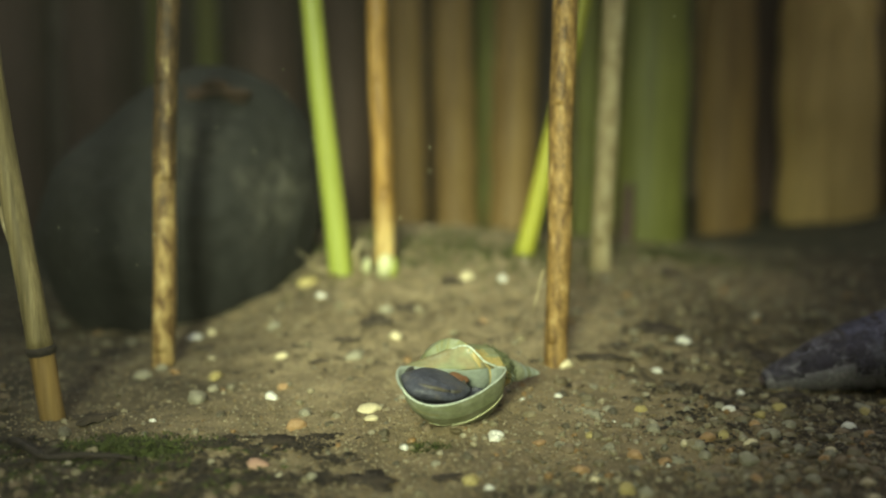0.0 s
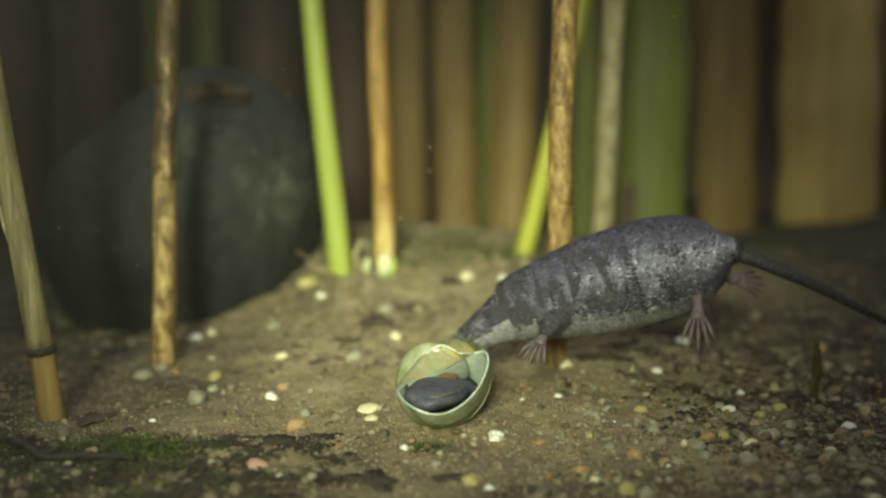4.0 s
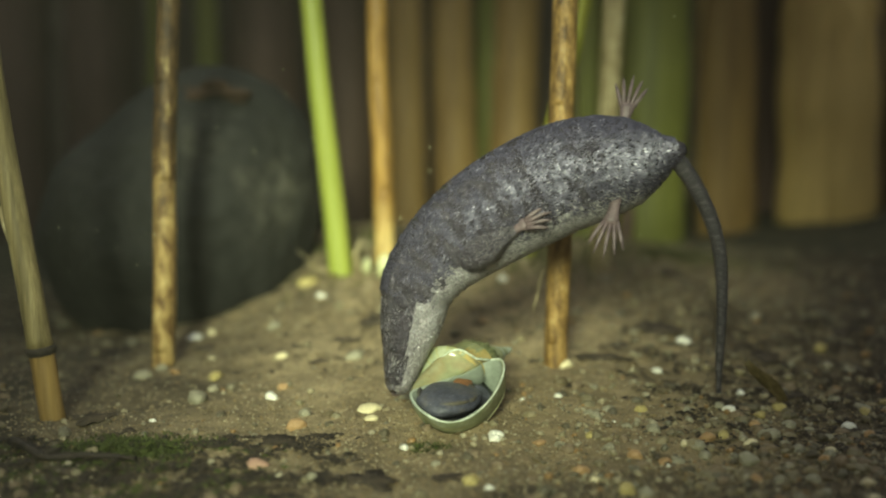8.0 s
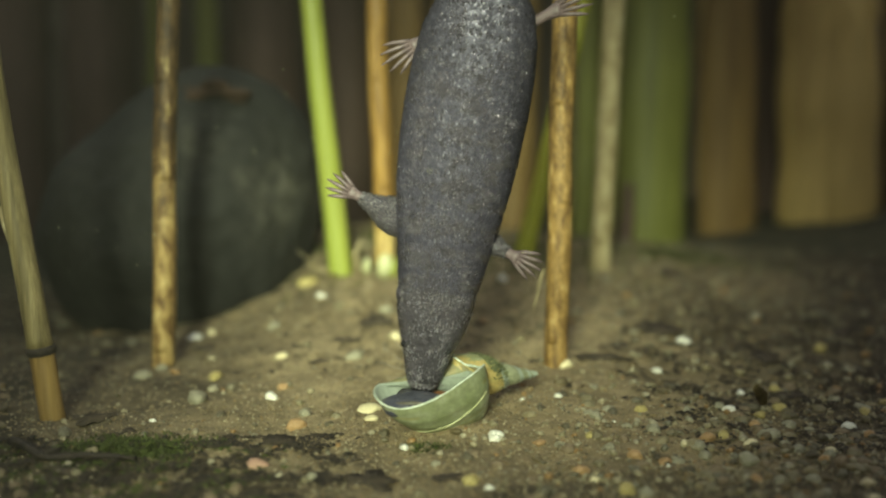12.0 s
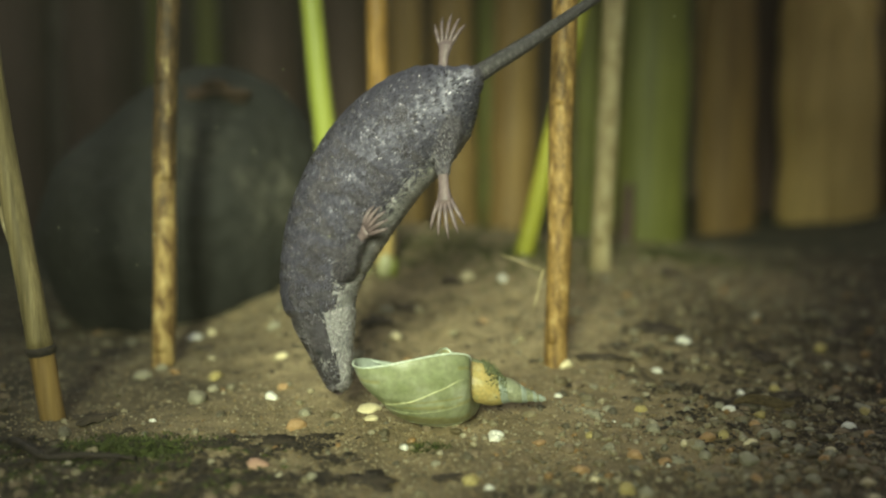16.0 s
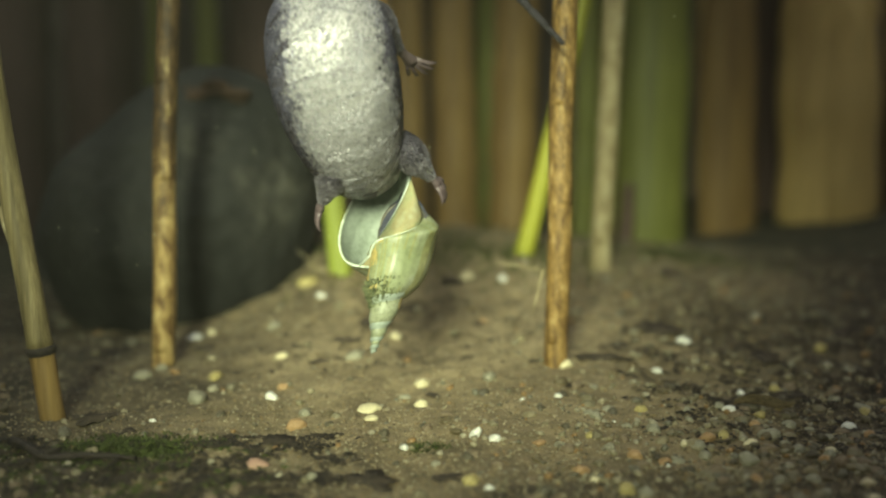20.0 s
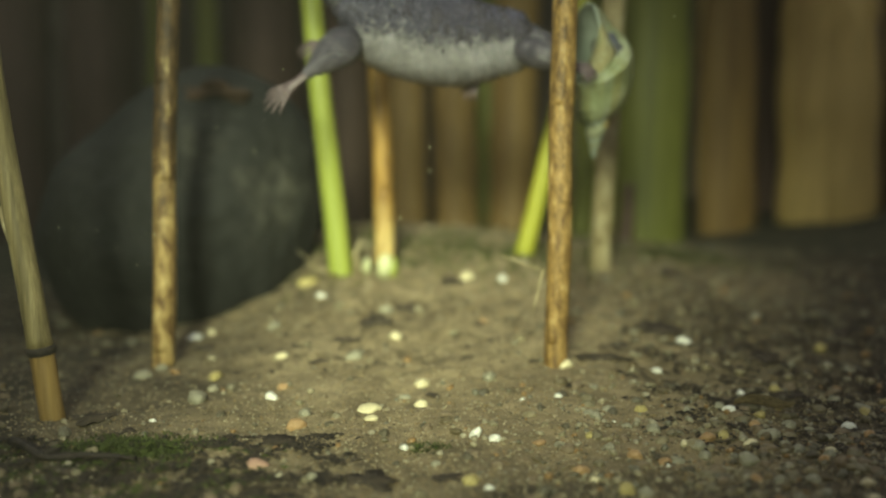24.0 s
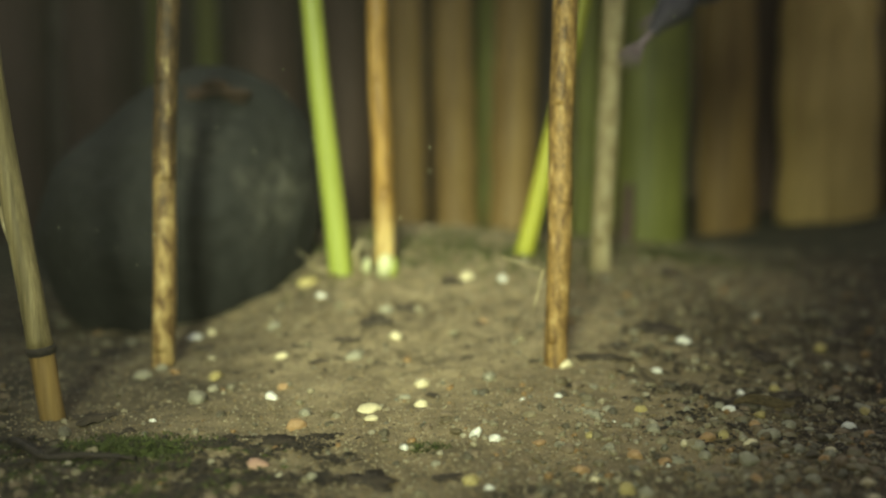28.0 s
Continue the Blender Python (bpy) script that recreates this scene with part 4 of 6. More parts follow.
    for j in range(31):
        u = j / 30
        at = 10 + 17 * u
        i0 = min(int(at), 26)
        a = lip[i0].lerp(lip[i0 + 1], at - i0)
        e = call[j]
        bulge = Vector((0, -0.0011, -0.0003)) * math.sin(math.pi * u) ** 0.7
        rows.append([bm.verts.new(a.lerp(e, v / 8) + bulge * math.sin(math.pi * v / 8)) for v in range(9)])
    for j in range(30):
        for v in range(8):
            bm.faces.new((rows[j][v], rows[j + 1][v], rows[j + 1][v + 1], rows[j][v + 1]))
    cal = part("callus", bm, CALLUS, sh, "glossy olive and orange callus wall beside the mouth")
    th = cal.modifiers.new("thick", "SOLIDIFY")
    th.thickness = 0.00025
    for g, low, thick in ((0.080, 0.095, 0.00015), (0.29, 0.02, 0.00005), (0.17, 0.05, 0.00004)):
        scar = [surf(g + low * (1 - j / 24) ** 1.3 + 0.0015 * math.sin(j * 0.8), radians(-45 + 100 * j / 24)) * 1.004 for j in range(25)]
        band("growth_scar", scar, [thick * (0.4 + 0.6 * math.sin(math.pi * j / 24)) for j in range(25)], "thin pale growth line", BUD)
    for g0 in (1.0, 2.0):
        rim = [surf(g0 + 0.98 * j / 60, math.radians(62)) * 1.012 for j in range(61)]
        band("suture", rim, [0.00022 * W ** (-(g0 - 1) - 0.98 * j / 60) for j in range(61)], "pale yellow-green seam between whorls", BUD)
    # soft body inside the mouth
    c = sum(lip, Vector()) / len(lip)
    turn = Matrix.Rotation(radians(31), 4, "Z")
    wide, deep = turn @ Vector((1, 0, 0)), turn @ Vector((0, 1, 0))
    bm = bmesh.new()
    ball(bm, (0, 0, 0), (0.0063, 0.0026, 0.0079), 4, 0, 0.16, 2)
    bm.transform(Matrix.Translation(c + deep * 0.0019 - wide * 0.0012 + Vector((0, 0, -0.0036))) @ turn)
    foot = part("foot", bm, FLESH, thing, "dark blue-grey withdrawn foot")
    bm = bmesh.new()
    rim = [Vector((0.0056 * math.cos(q), -0.0011 + 0.0002 * math.sin(3 * q), 0.0066 * math.sin(q))) for q in (2 * math.pi * j / 40 for j in range(41))]
    tube(bm, rim, [0.00038 + 0.00014 * math.sin(j * 0.9) for j in range(41)], 8)
    bm.transform(Matrix.Translation(c + deep * 0.0019 - wide * 0.0012 + Vector((0, 0, -0.0036))) @ turn)
    part("foot_edge", bm, FOOT_EDGE, foot, "mottled olive-brown edge of the foot")
    bm = bmesh.new()
    ball(bm, (0, 0, 0), (0.0019, 0.0012, 0.0026), 3, 0, 0.3, 5)
    bm.transform(Matrix.Translation(c - wide * 0.0018 + deep * 0.0007 + Vector((0, 0, 0.0022))) @ turn)
    mantle = part("mantle", bm, LIVER, thing, "orange-brown mantle edge")
    # a plug of flesh added deeper in, to make the inside look dark
    bm = bmesh.new()
    deep_ring = [surf(0.15, 2 * math.pi * j / sides) for j in range(sides)]
    mid = sum(deep_ring, Vector()) / sides
    rows = [[bm.verts.new(mid + (p - mid) * (0.85 * q) - deep * (0.0008 * (1 - q * q)) + Vector((0, 0, 0.0005 * noise.noise((p.x * 500, p.z * 500, q * 3))))) for p in deep_ring] for q in (1.0, 0.8, 0.6, 0.4, 0.2)]
    for a, b in zip(rows, rows[1:]):
        for j in range(sides):
            bm.faces.new((a[j], a[(j + 1) % sides], b[(j + 1) % sides], b[j]))
    bm.faces.new(rows[-1])
    back = [bm.verts.new(mid + (p.co - mid) * 0.8 + deep * 0.001) for p in rows[0]]
    for j in range(sides):
        bm.faces.new((rows[0][(j + 1) % sides], rows[0][j], back[j], back[(j + 1) % sides]))
    bm.faces.new(back[::-1])
    part("withdrawn_body", bm, FLESH, thing, "dark blue-grey plug of flesh added to darken the inside of the shell")
    # algae tufts on the shoulder of the shell
    bm = bmesh.new()
    rn = random.Random(8)
    for i in range(420):
        g = rn.gauss(0.90, 0.09)
        p = surf(g, rn.uniform(0.15, 1.25))
        d = Vector((p.x, p.y, 0.002 + rn.uniform(-0.002, 0.002))).normalized() * rn.uniform(0.0001, 0.0006)
        tube(bm, [p * 0.995, p + d * 0.5, p + d + Vector((rn.uniform(-1, 1), rn.uniform(-1, 1), rn.uniform(-1, 1))) * 0.0005], [0.0002, 0.00016, 0.00006], 4, True)
    part("algae", bm, SHELL_ALGAE, sh, "tuft of green algae")
    return tagged(thing, "great pond snail withdrawn in its olive-green shell", "snail"), foot, mantle


SNAIL, FOOT, MANTLE = snail()

# ---- water shrew ----
LENGTH = 82.0
PROFILE = [(0.15, 5.4), (0.20, 6.9), (0.25, 7.8), (0.32, 8.7), (0.40, 9.9), (0.48, 10.9), (0.56, 11.5), (0.66, 11.8), (0.75, 11.7), (0.83, 11.0),
           (0.90, 9.3), (0.95, 6.6), (0.99, 3.6), (1.04, 2.2), (1.1, 1.8)]
HEAD = [(21.8, 0.9), (21.4, 1.9), (20.4, 3.0), (18.0, 3.9), (15.5, 4.6), (12.5, 5.5), (9.5, 6.6), (6.5, 7.5), (3.5, 8.0), (0.5, 8.3), (-1.5, 8.3),
        (-3.5, 8.0), (-5.5, 7.0), (-7.5, 5.2), (-9.0, 2.0)]


def furred(bm, radius_at, z0, z1, caps, tufts, size, rn, high=0.93, belly=-7.2, glint=0.2, from_nose=0.0, pads=False, back=-1):
    """Skin of revolution along local z between z0 and z1 (mm), dorsal side +y, covered with wet pointed tufts that lie backwards.
    Slots: 0 back, 1 belly, 2 glint, 3 underfur, 4 pale underfur."""
    sides, n = 40, 14
    rings = []
    for i in range(n + 1):
        z = z0 + (z1 - z0) * i / n
        r = radius_at(z)
        ring = []
        for k in range(sides):
            t = 2 * math.pi * k / sides
            w = 1 + 0.03 * noise.noise((math.cos(t) * 2, math.sin(t) * 2, (z - from_nose) * 0.3)) + 0.02 * noise.noise((math.cos(t) * 5, math.sin(t) * 5, (z - from_nose) * 0.6))
            ring.append(bm.verts.new(Vector((math.cos(t) * r * w, math.sin(t) * r * high * w, z)) * MM))
        rings.append(ring)
    for i in range(n):
        for k in range(sides):
            f = bm.faces.new((rings[i][k], rings[i][(k + 1) % sides], rings[i + 1][(k + 1) % sides], rings[i + 1][k]))
            q = (rings[i][k].co + rings[i + 1][k].co) / (2 * MM)
            f.material_index = 4 if q.y + 1.8 * noise.noise((q.x * 0.5, q.y * 0.5, (q.z - from_nose) * 0.5)) < belly else 3
    bm.faces.new(rings[0][::-1]).material_index = 3
    bm.faces.new(rings[-1]).material_index = 3
    back = Vector((0, 0, back))
    for _ in range(tufts):
        z = rn.uniform(z0 + caps, z1 - caps)
        t = rn.uniform(0, 2 * math.pi)
        if caps > 2 and abs(z) > z1 - caps - 0.5 + 0.9 * noise.noise((math.cos(t) * 9, math.sin(t) * 9, from_nose)):
            continue
        r = radius_at(z)
        nrm = Vector((math.cos(t), math.sin(t), 0))
        side = Vector((-math.sin(t), math.cos(t), 0))
        p = Vector((nrm.x * r, nrm.y * r * high, z))
        # tufts lean together in patches
        swirl = noise.noise((p.x * 0.09, p.y * 0.09, (z - from_nose) * 0.09))
        clump = 0.5 + 0.5 * noise.noise((p.x * 0.8, p.y * 0.8, (z - from_nose) * 0.8 + 5))
        ln = size * rn.uniform(0.7, 1.35)
        d = (back + nrm * rn.uniform(0.05, 0.45) + side * (swirl * 0.4 + rn.uniform(-0.3, 0.3))).normalized()
        across = d.cross(nrm).normalized() * (size * rn.uniform(0.13, 0.24))
        q = p - nrm * 0.12
        ridge = q + d * ln * 0.42 + nrm * size * (0.08 + 0.22 * clump)
        root, tip = q - d * ln * 0.1, q + d * ln + nrm * 0.10
        lf, rt = q + d * ln * 0.38 - across, q + d * ln * 0.38 + across
        v = [bm.verts.new(c * MM) for c in (root, lf, tip, rt, ridge)]
        patch = 0.5 + 0.9 * noise.noise((p.x * 0.16 + 3, p.y * 0.16, (z - from_nose) * 0.11))
        # painted glint tufts thicken down the flank in place of sheen
        slot = 2 if rn.random() < glint * (0.3 + 1.2 * clump) * (0.8 + 0.4 * max(patch, 0)) * (1 + 1.5 * smooth_step(1.0, -7.0, p.y)) else 0
        if p.y + rn.gauss(0, 1.5) < belly:
            slot = 1
        if pads and 12.0 < z < 19.5 and abs(nrm.x) > 0.45 and -0.35 < nrm.y < 0.85:
            slot = 1 if rn.random() < 0.7 else 2
        for k in range(4):
            bm.faces.new((v[k], v[(k + 1) % 4], v[4])).material_index = slot


def limb(name, foot_name, upper, lower, toes, toe_len, rn, parent, thick):
    """A furry limb along local z from its socket, broad where it joins the body, with a bare foot of five spread toes (mm)."""
    bm = bmesh.new()
    shape = [(-7.0, 1.5 * thick), (-5.0, 3.4 * thick), (-2.0, 4.1 * thick), (1.0, 3.7 * thick), (upper * 0.45, 2.6 * thick), (upper * 0.8, 1.7), (upper + 0.4, 1.2)]
    furred(bm, lambda z: along(shape, z), -7.0, upper + 0.4, 0.3, 1900, 0.58, rn, 0.9, -9.0, 0.10, 0.0, False, 1)
    leg = part(name, bm, [FUR_HEAD, FUR_BELLY, FUR_GLINT, LEGFUR], parent)
    bm = bmesh.new()
    tube(bm, [Vector((0, 0, z)) * MM for z in (upper - 1.5, upper, upper + lower * 0.5, upper + lower * 0.85, upper + lower)],
         [v * MM for v in (1.1, 1.1, 1.15, 1.6, 1.4)], 10, flat=0.6)
    for k in range(toes):
        a = (k - (toes - 1) / 2) * 0.21
        ln = toe_len * (1 - 0.08 * abs(k - (toes - 1) / 2) ** 1.6)
        d = Vector((math.sin(a), 0, math.cos(a)))
        b = Vector(((k - (toes - 1) / 2) * 0.62, 0, upper + lower * 0.9))
        curl = Vector((0, -1, 0))
        pts = [b, b + d * ln * 0.45, b + d * ln * 0.8 + curl * 0.25, b + d * ln + curl * 0.7, b + d * (ln * 1.22) + curl * 1.25]
        tube(bm, [q * MM for q in pts], [v * MM for v in (0.52, 0.46, 0.42, 0.30, 0.07)], 7)
    part(foot_name, bm, SKIN, leg, "bare pinkish-grey foot with spread toes")
    return leg


def shrew():
    thing = empty("water_shrew")
    rn = random.Random(12)
    parts = {"torso": [], "tail": [], "leg": {}}
    bm = bmesh.new()
    furred(bm, lambda z: along(HEAD, z), -8.9, 21.4, 0.4, 9000, 0.62, rn, 0.88, -0.6, 0.24, 0.0, True)
    head = part("head", bm, [FUR_HEAD, FUR_BELLY, FUR_GLINT, UNDERFUR, PALE_UNDERFUR], thing, "pointed slate-grey head with a silvery throat")
    bm = bmesh.new()
    ball(bm, Vector((0, 0.3, 20.9)) * MM, (0.00155, 0.0013, 0.0012), 3)
    part("nose", bm, SKIN, head, "bare pinkish nose")
    for sx in (-1, 1):
        bm = bmesh.new()
        ball(bm, Vector((sx * 4.9, 2.6, 12.0)) * MM, 0.00062, 3)
        part("eye", bm, BLACK, head, "tiny black eye")
        bm = bmesh.new()
        ball(bm, Vector((sx * 7.3, 2.4, 1.5)) * MM, (0.0009, 0.0021, 0.0017), 2, 0, 0.2, sx)
        part("ear", bm, LEGFUR, head, "small ear sunk in the fur")
        bm = bmesh.new()
        for k in range(0, 9, 2):
            p = Vector((sx * 1.7, -0.3 + 0.2 * (k % 3), 18.2 - 0.5 * k))
            d = Vector((sx * (0.8 + 0.05 * k), 0.5 - 0.13 * k, 0.30 - 0.12 * k)).normalized() * (8.5 - 0.4 * abs(k - 4))
            tube(bm, [p * MM, (p + d * 0.5) * MM, (p + d + Vector((0, 0, -1.0))) * MM], [0.00005, 0.00004, 0.00002], 4)
        part("whiskers", bm, WHISKER, head, "fine pale whiskers")
    parts["head"] = head
    n = 22
    for i in range(n):
        s = 0.25 + (0.985 - 0.25) * i / (n - 1)
        half = 0.5 * (0.985 - 0.25) / (n - 1) * LENGTH
        over = 3.4

        def radius(z, s=s, half=half, over=over):
            r = 1.10 * along(PROFILE, s - z / LENGTH)
            e = max(0.0, (abs(z) - half - 0.4) / over)
            return r * math.sqrt(max(0.0, 1 - 0.90 * e ** 1.7))

        bm = bmesh.new()
        furred(bm, radius, -half - over * 0.99, half + over * 0.99, 2.2, 3300 if i < n - 2 else 1500, 0.80 if i > 3 else 0.70, rn, 0.90, along([(0.25, -3.8), (0.40, -5.2), (0.62, -8.2)], s), 0.05, s * LENGTH)
        parts["torso"].append((s, part("torso", bm, [FUR, FUR_BELLY, FUR_GLINT, UNDERFUR, PALE_UNDERFUR], thing, "slate-grey length of furred body with a silvery belly")))
    m = 14
    for i in range(m):
        a, z = i / m, (i + 1) / m
        ln = 64.0 / m
        ra, rz = 1.45 * (1 - a) ** 0.7 + 0.5, 1.45 * (1 - z) ** 0.7 + 0.5
        bm = bmesh.new()
        zz = [ln / 2 + ra * 0.8, ln / 2 + ra * 0.4, ln / 2, 0, -ln / 2, -ln / 2 - rz * 0.4, -ln / 2 - rz * 0.8]
        rr = [ra * 0.5, ra * 0.85, ra, (ra + rz) / 2, rz, rz * 0.85, rz * 0.5]
        tube(bm, [Vector((0, 0, q)) * MM for q in zz], [q * MM for q in rr], 12)
        for _ in range(70):
            q, t = rn.uniform(-ln / 2, ln / 2), rn.uniform(0, 6.28)
            nrm, side = Vector((math.cos(t), math.sin(t), 0)), Vector((-math.sin(t), math.cos(t), 0))
            p = nrm * (ra + (rz - ra) * (0.5 - q / ln)) + Vector((0, 0, q))
            d = Vector((0, 0, -1.0)) + nrm * 0.3
            bm.faces.new((bm.verts.new((p - side * 0.08) * MM), bm.verts.new((p + side * 0.08) * MM), bm.verts.new((p + d) * MM)))
        parts["tail"].append((a + 0.5 / m, part("tail", bm, TAILSKIN, thing, "dark scaly length of tail")))
    for key in "ab":
        parts["leg"][key] = limb("foreleg", "forefoot", 7.0, 3.0, 5, 4.8, rn, thing, 1.0)
    for key in "cd":
        parts["leg"][key] = limb("hind_leg", "hind_foot", 9.0, 6.5, 5, 6.5, rn, thing, 1.25)
    tagged(thing, "slate-grey water shrew with silvery belly and long dark tail", "water shrew")
    return thing, parts


SHREW, SHREW_PARTS = shrew()


# ---- motion ----
def spline(points, values, x):
    """Catmull-Rom through points (times or arc shares) with tuple values."""
    if x <= points[0]:
        return values[0]
    if x >= points[-1]:
        return values[-1]
    i = max(k for k in range(len(points) - 1) if points[k] <= x)
    h = points[i + 1] - points[i]
    u = (x - points[i]) / h
    out = []
    for c in range(len(values[0])):
        p1, p2 = values[i][c], values[i + 1][c]
        m1 = (p2 - values[i - 1][c]) / (points[i + 1] - points[i - 1]) * h if i > 0 else p2 - p1
        m2 = (values[i + 2][c] - p1) / (points[i + 2] - points[i]) * h if i + 2 < len(points) else p2 - p1
        out.append((2 * u ** 3 - 3 * u * u + 1) * p1 + (u ** 3 - 2 * u * u + u) * m1 + (-2 * u ** 3 + 3 * u * u) * p2 + (u ** 3 - u * u) * m2)
    return tuple(out)


def frame_of(forward, up):
    f = forward.normalized()
    u = (up - f * up.dot(f)).normalized()
    x = u.cross(f)
    return Matrix((x, u, f)).transposed()


class Line:
    """A smooth line through a few points, measured by its length."""

    def __init__(self, pts):
        acc = [0.0]
        for a, b in zip(pts, pts[1:]):
            acc.append(acc[-1] + max(1e-6, (Vector(b) - Vector(a)).length ** 0.6))
        self.fine = [Vector(spline(acc, pts, acc[-1] * i / 80)) for i in range(81)]
        self.acc = [0.0]
        for a, b in zip(self.fine, self.fine[1:]):
            self.acc.append(self.acc[-1] + (b - a).length)
        self.length = self.acc[-1]

    def at(self, share):
        want = min(max(share, 0), 1) * self.length
        lo = 0
        while lo < 79 and self.acc[lo + 1] < want:
            lo += 1
        k = (want - self.acc[lo]) / max(1e-9, self.acc[lo + 1] - self.acc[lo])
        return self.fine[lo].lerp(self.fine[lo + 1], k)

    def way(self, share):
        return (self.at(share + 0.03) - self.at(share - 0.03)).normalized()


POSTURES = []
SOCKET = {"a": (0.37, 0.86, -0.35), "b": (0.37, -0.86, -0.35), "c": (0.86, 0.74, -0.30), "d": (0.86, -0.74, -0.30)}


def torso_frame(line, s, up_head, up_rump):
    up = Vector(up_head).lerp(Vector(up_rump), s)
    return frame_of(-line.way(s), up)


def shrew_key(t, nose, nape, middle, rump, tail, tip, up_head, up_rump, **feet):
    """One posture of the shrew: points of its spine and tail in mm, the way its back faces at head and rump, and feet."""
    line = Line([nose, nape, middle, rump])
    row = [nose, nape, middle, rump, tail, tip, up_head, up_rump]
    for key in "abcd":
        if key in feet:
            row.append(feet[key])
        else:
            s, sx, sy = SOCKET[key]
            m = torso_frame(line, s, up_head, up_rump)
            row.append(tuple(line.at(s) + m @ Vector((sx * 12, -9, -17 if key in "cd" else -6))))
    POSTURES.append((t, row))


def shrew_motion():
    times = [k[0] for k in POSTURES]
    rows = {}
    root_rows = []
    step = 0.2
    for i in range(int(28 / step) + 1):
        t = i * step
        v = [spline(times, [k[1][c] for k in POSTURES], t) for c in range(12)]
        line = Line(v[0:4])
        tail = Line([tuple(line.at(0.9)), v[3], v[4], v[5]])
        cut = (Vector(v[3]) - line.at(0.9)).length / tail.length
        root = Vector(v[2]) * MM
        root_rows.append((t, Matrix.Translation(root)))

        def put(ob, p, m3):
            rows.setdefault(ob.name, (ob, []))[1].append((t, Matrix.Translation(p * MM - root) @ m3.to_4x4()))

        f = (Vector(v[0]) - line.at(0.27)).normalized()
        hm = frame_of(f, Vector(v[6]))
        put(SHREW_PARTS["head"], Vector(v[0]) - f * 21.3, hm)
        for s, ob in SHREW_PARTS["torso"]:
            put(ob, line.at(s), torso_frame(line, s, v[6], v[7]))
        for s, ob in SHREW_PARTS["tail"]:
            q = cut + (1 - cut) * s
            put(ob, tail.at(q), frame_of(-tail.way(q), Vector(v[7]) + Vector((0.01, 0.02, 0))))
        for j, key in enumerate("abcd"):
            s, sx, sy = SOCKET[key]
            m = torso_frame(line, s, v[6], v[7])
            r = along(PROFILE, s)
            p = line.at(s) + m @ Vector((sx * r * 0.85, sy * r * 0.95, 0))
            way = (Vector(v[8 + j]) - p)
            reach = 14.6 if key in "ab" else 21.5
            p = p + way.normalized() * max(-6.0 if key in "ab" else -4.5, min(13.5, way.length - reach))
            put(SHREW_PARTS["leg"][key], p, frame_of(way, m @ Vector((0, 0.6, 0)) + Vector((0.03, -0.9, 0.2))))
    walk(SHREW, root_rows)
    for ob, r in rows.values():
        walk(ob, r)


SHELL_ROWS = []


def snail_key(t, centre, apex, mouth):
    SHELL_ROWS.append((t, [centre, apex, mouth]))


def snail_motion():
    times = [k[0] for k in SHELL_ROWS]
    rows = []
    for i in range(0, 113):
        t = i * 0.25
        c, a, f = (Vector(spline(times, [k[1][n] for k in SHELL_ROWS], t)) for n in range(3))
        z = a.normalized()
        y = -(f - z * f.dot(z)).normalized()
        x = y.cross(z)
        rows.append((t, Matrix.Translation(c * MM) @ Matrix((x, y, z)).transposed().to_4x4()))
    walk(SNAIL, rows)
    for flesh in (FOOT, MANTLE):
        # the body shrinks back round the coil
        walk(flesh, [(0.0, pose(0, 0, 0)), (11.0, pose(0, 0, 0)), (12.0, pose(-0.0010, 0.0022, 0.0006)), (14.5, pose(-0.0020, 0.0010, 0.0013)), (17.0, pose(-0.0055, 0.0004, 0.0058)),
                     (28.0, pose(-0.0055, 0.0004, 0.0058))])


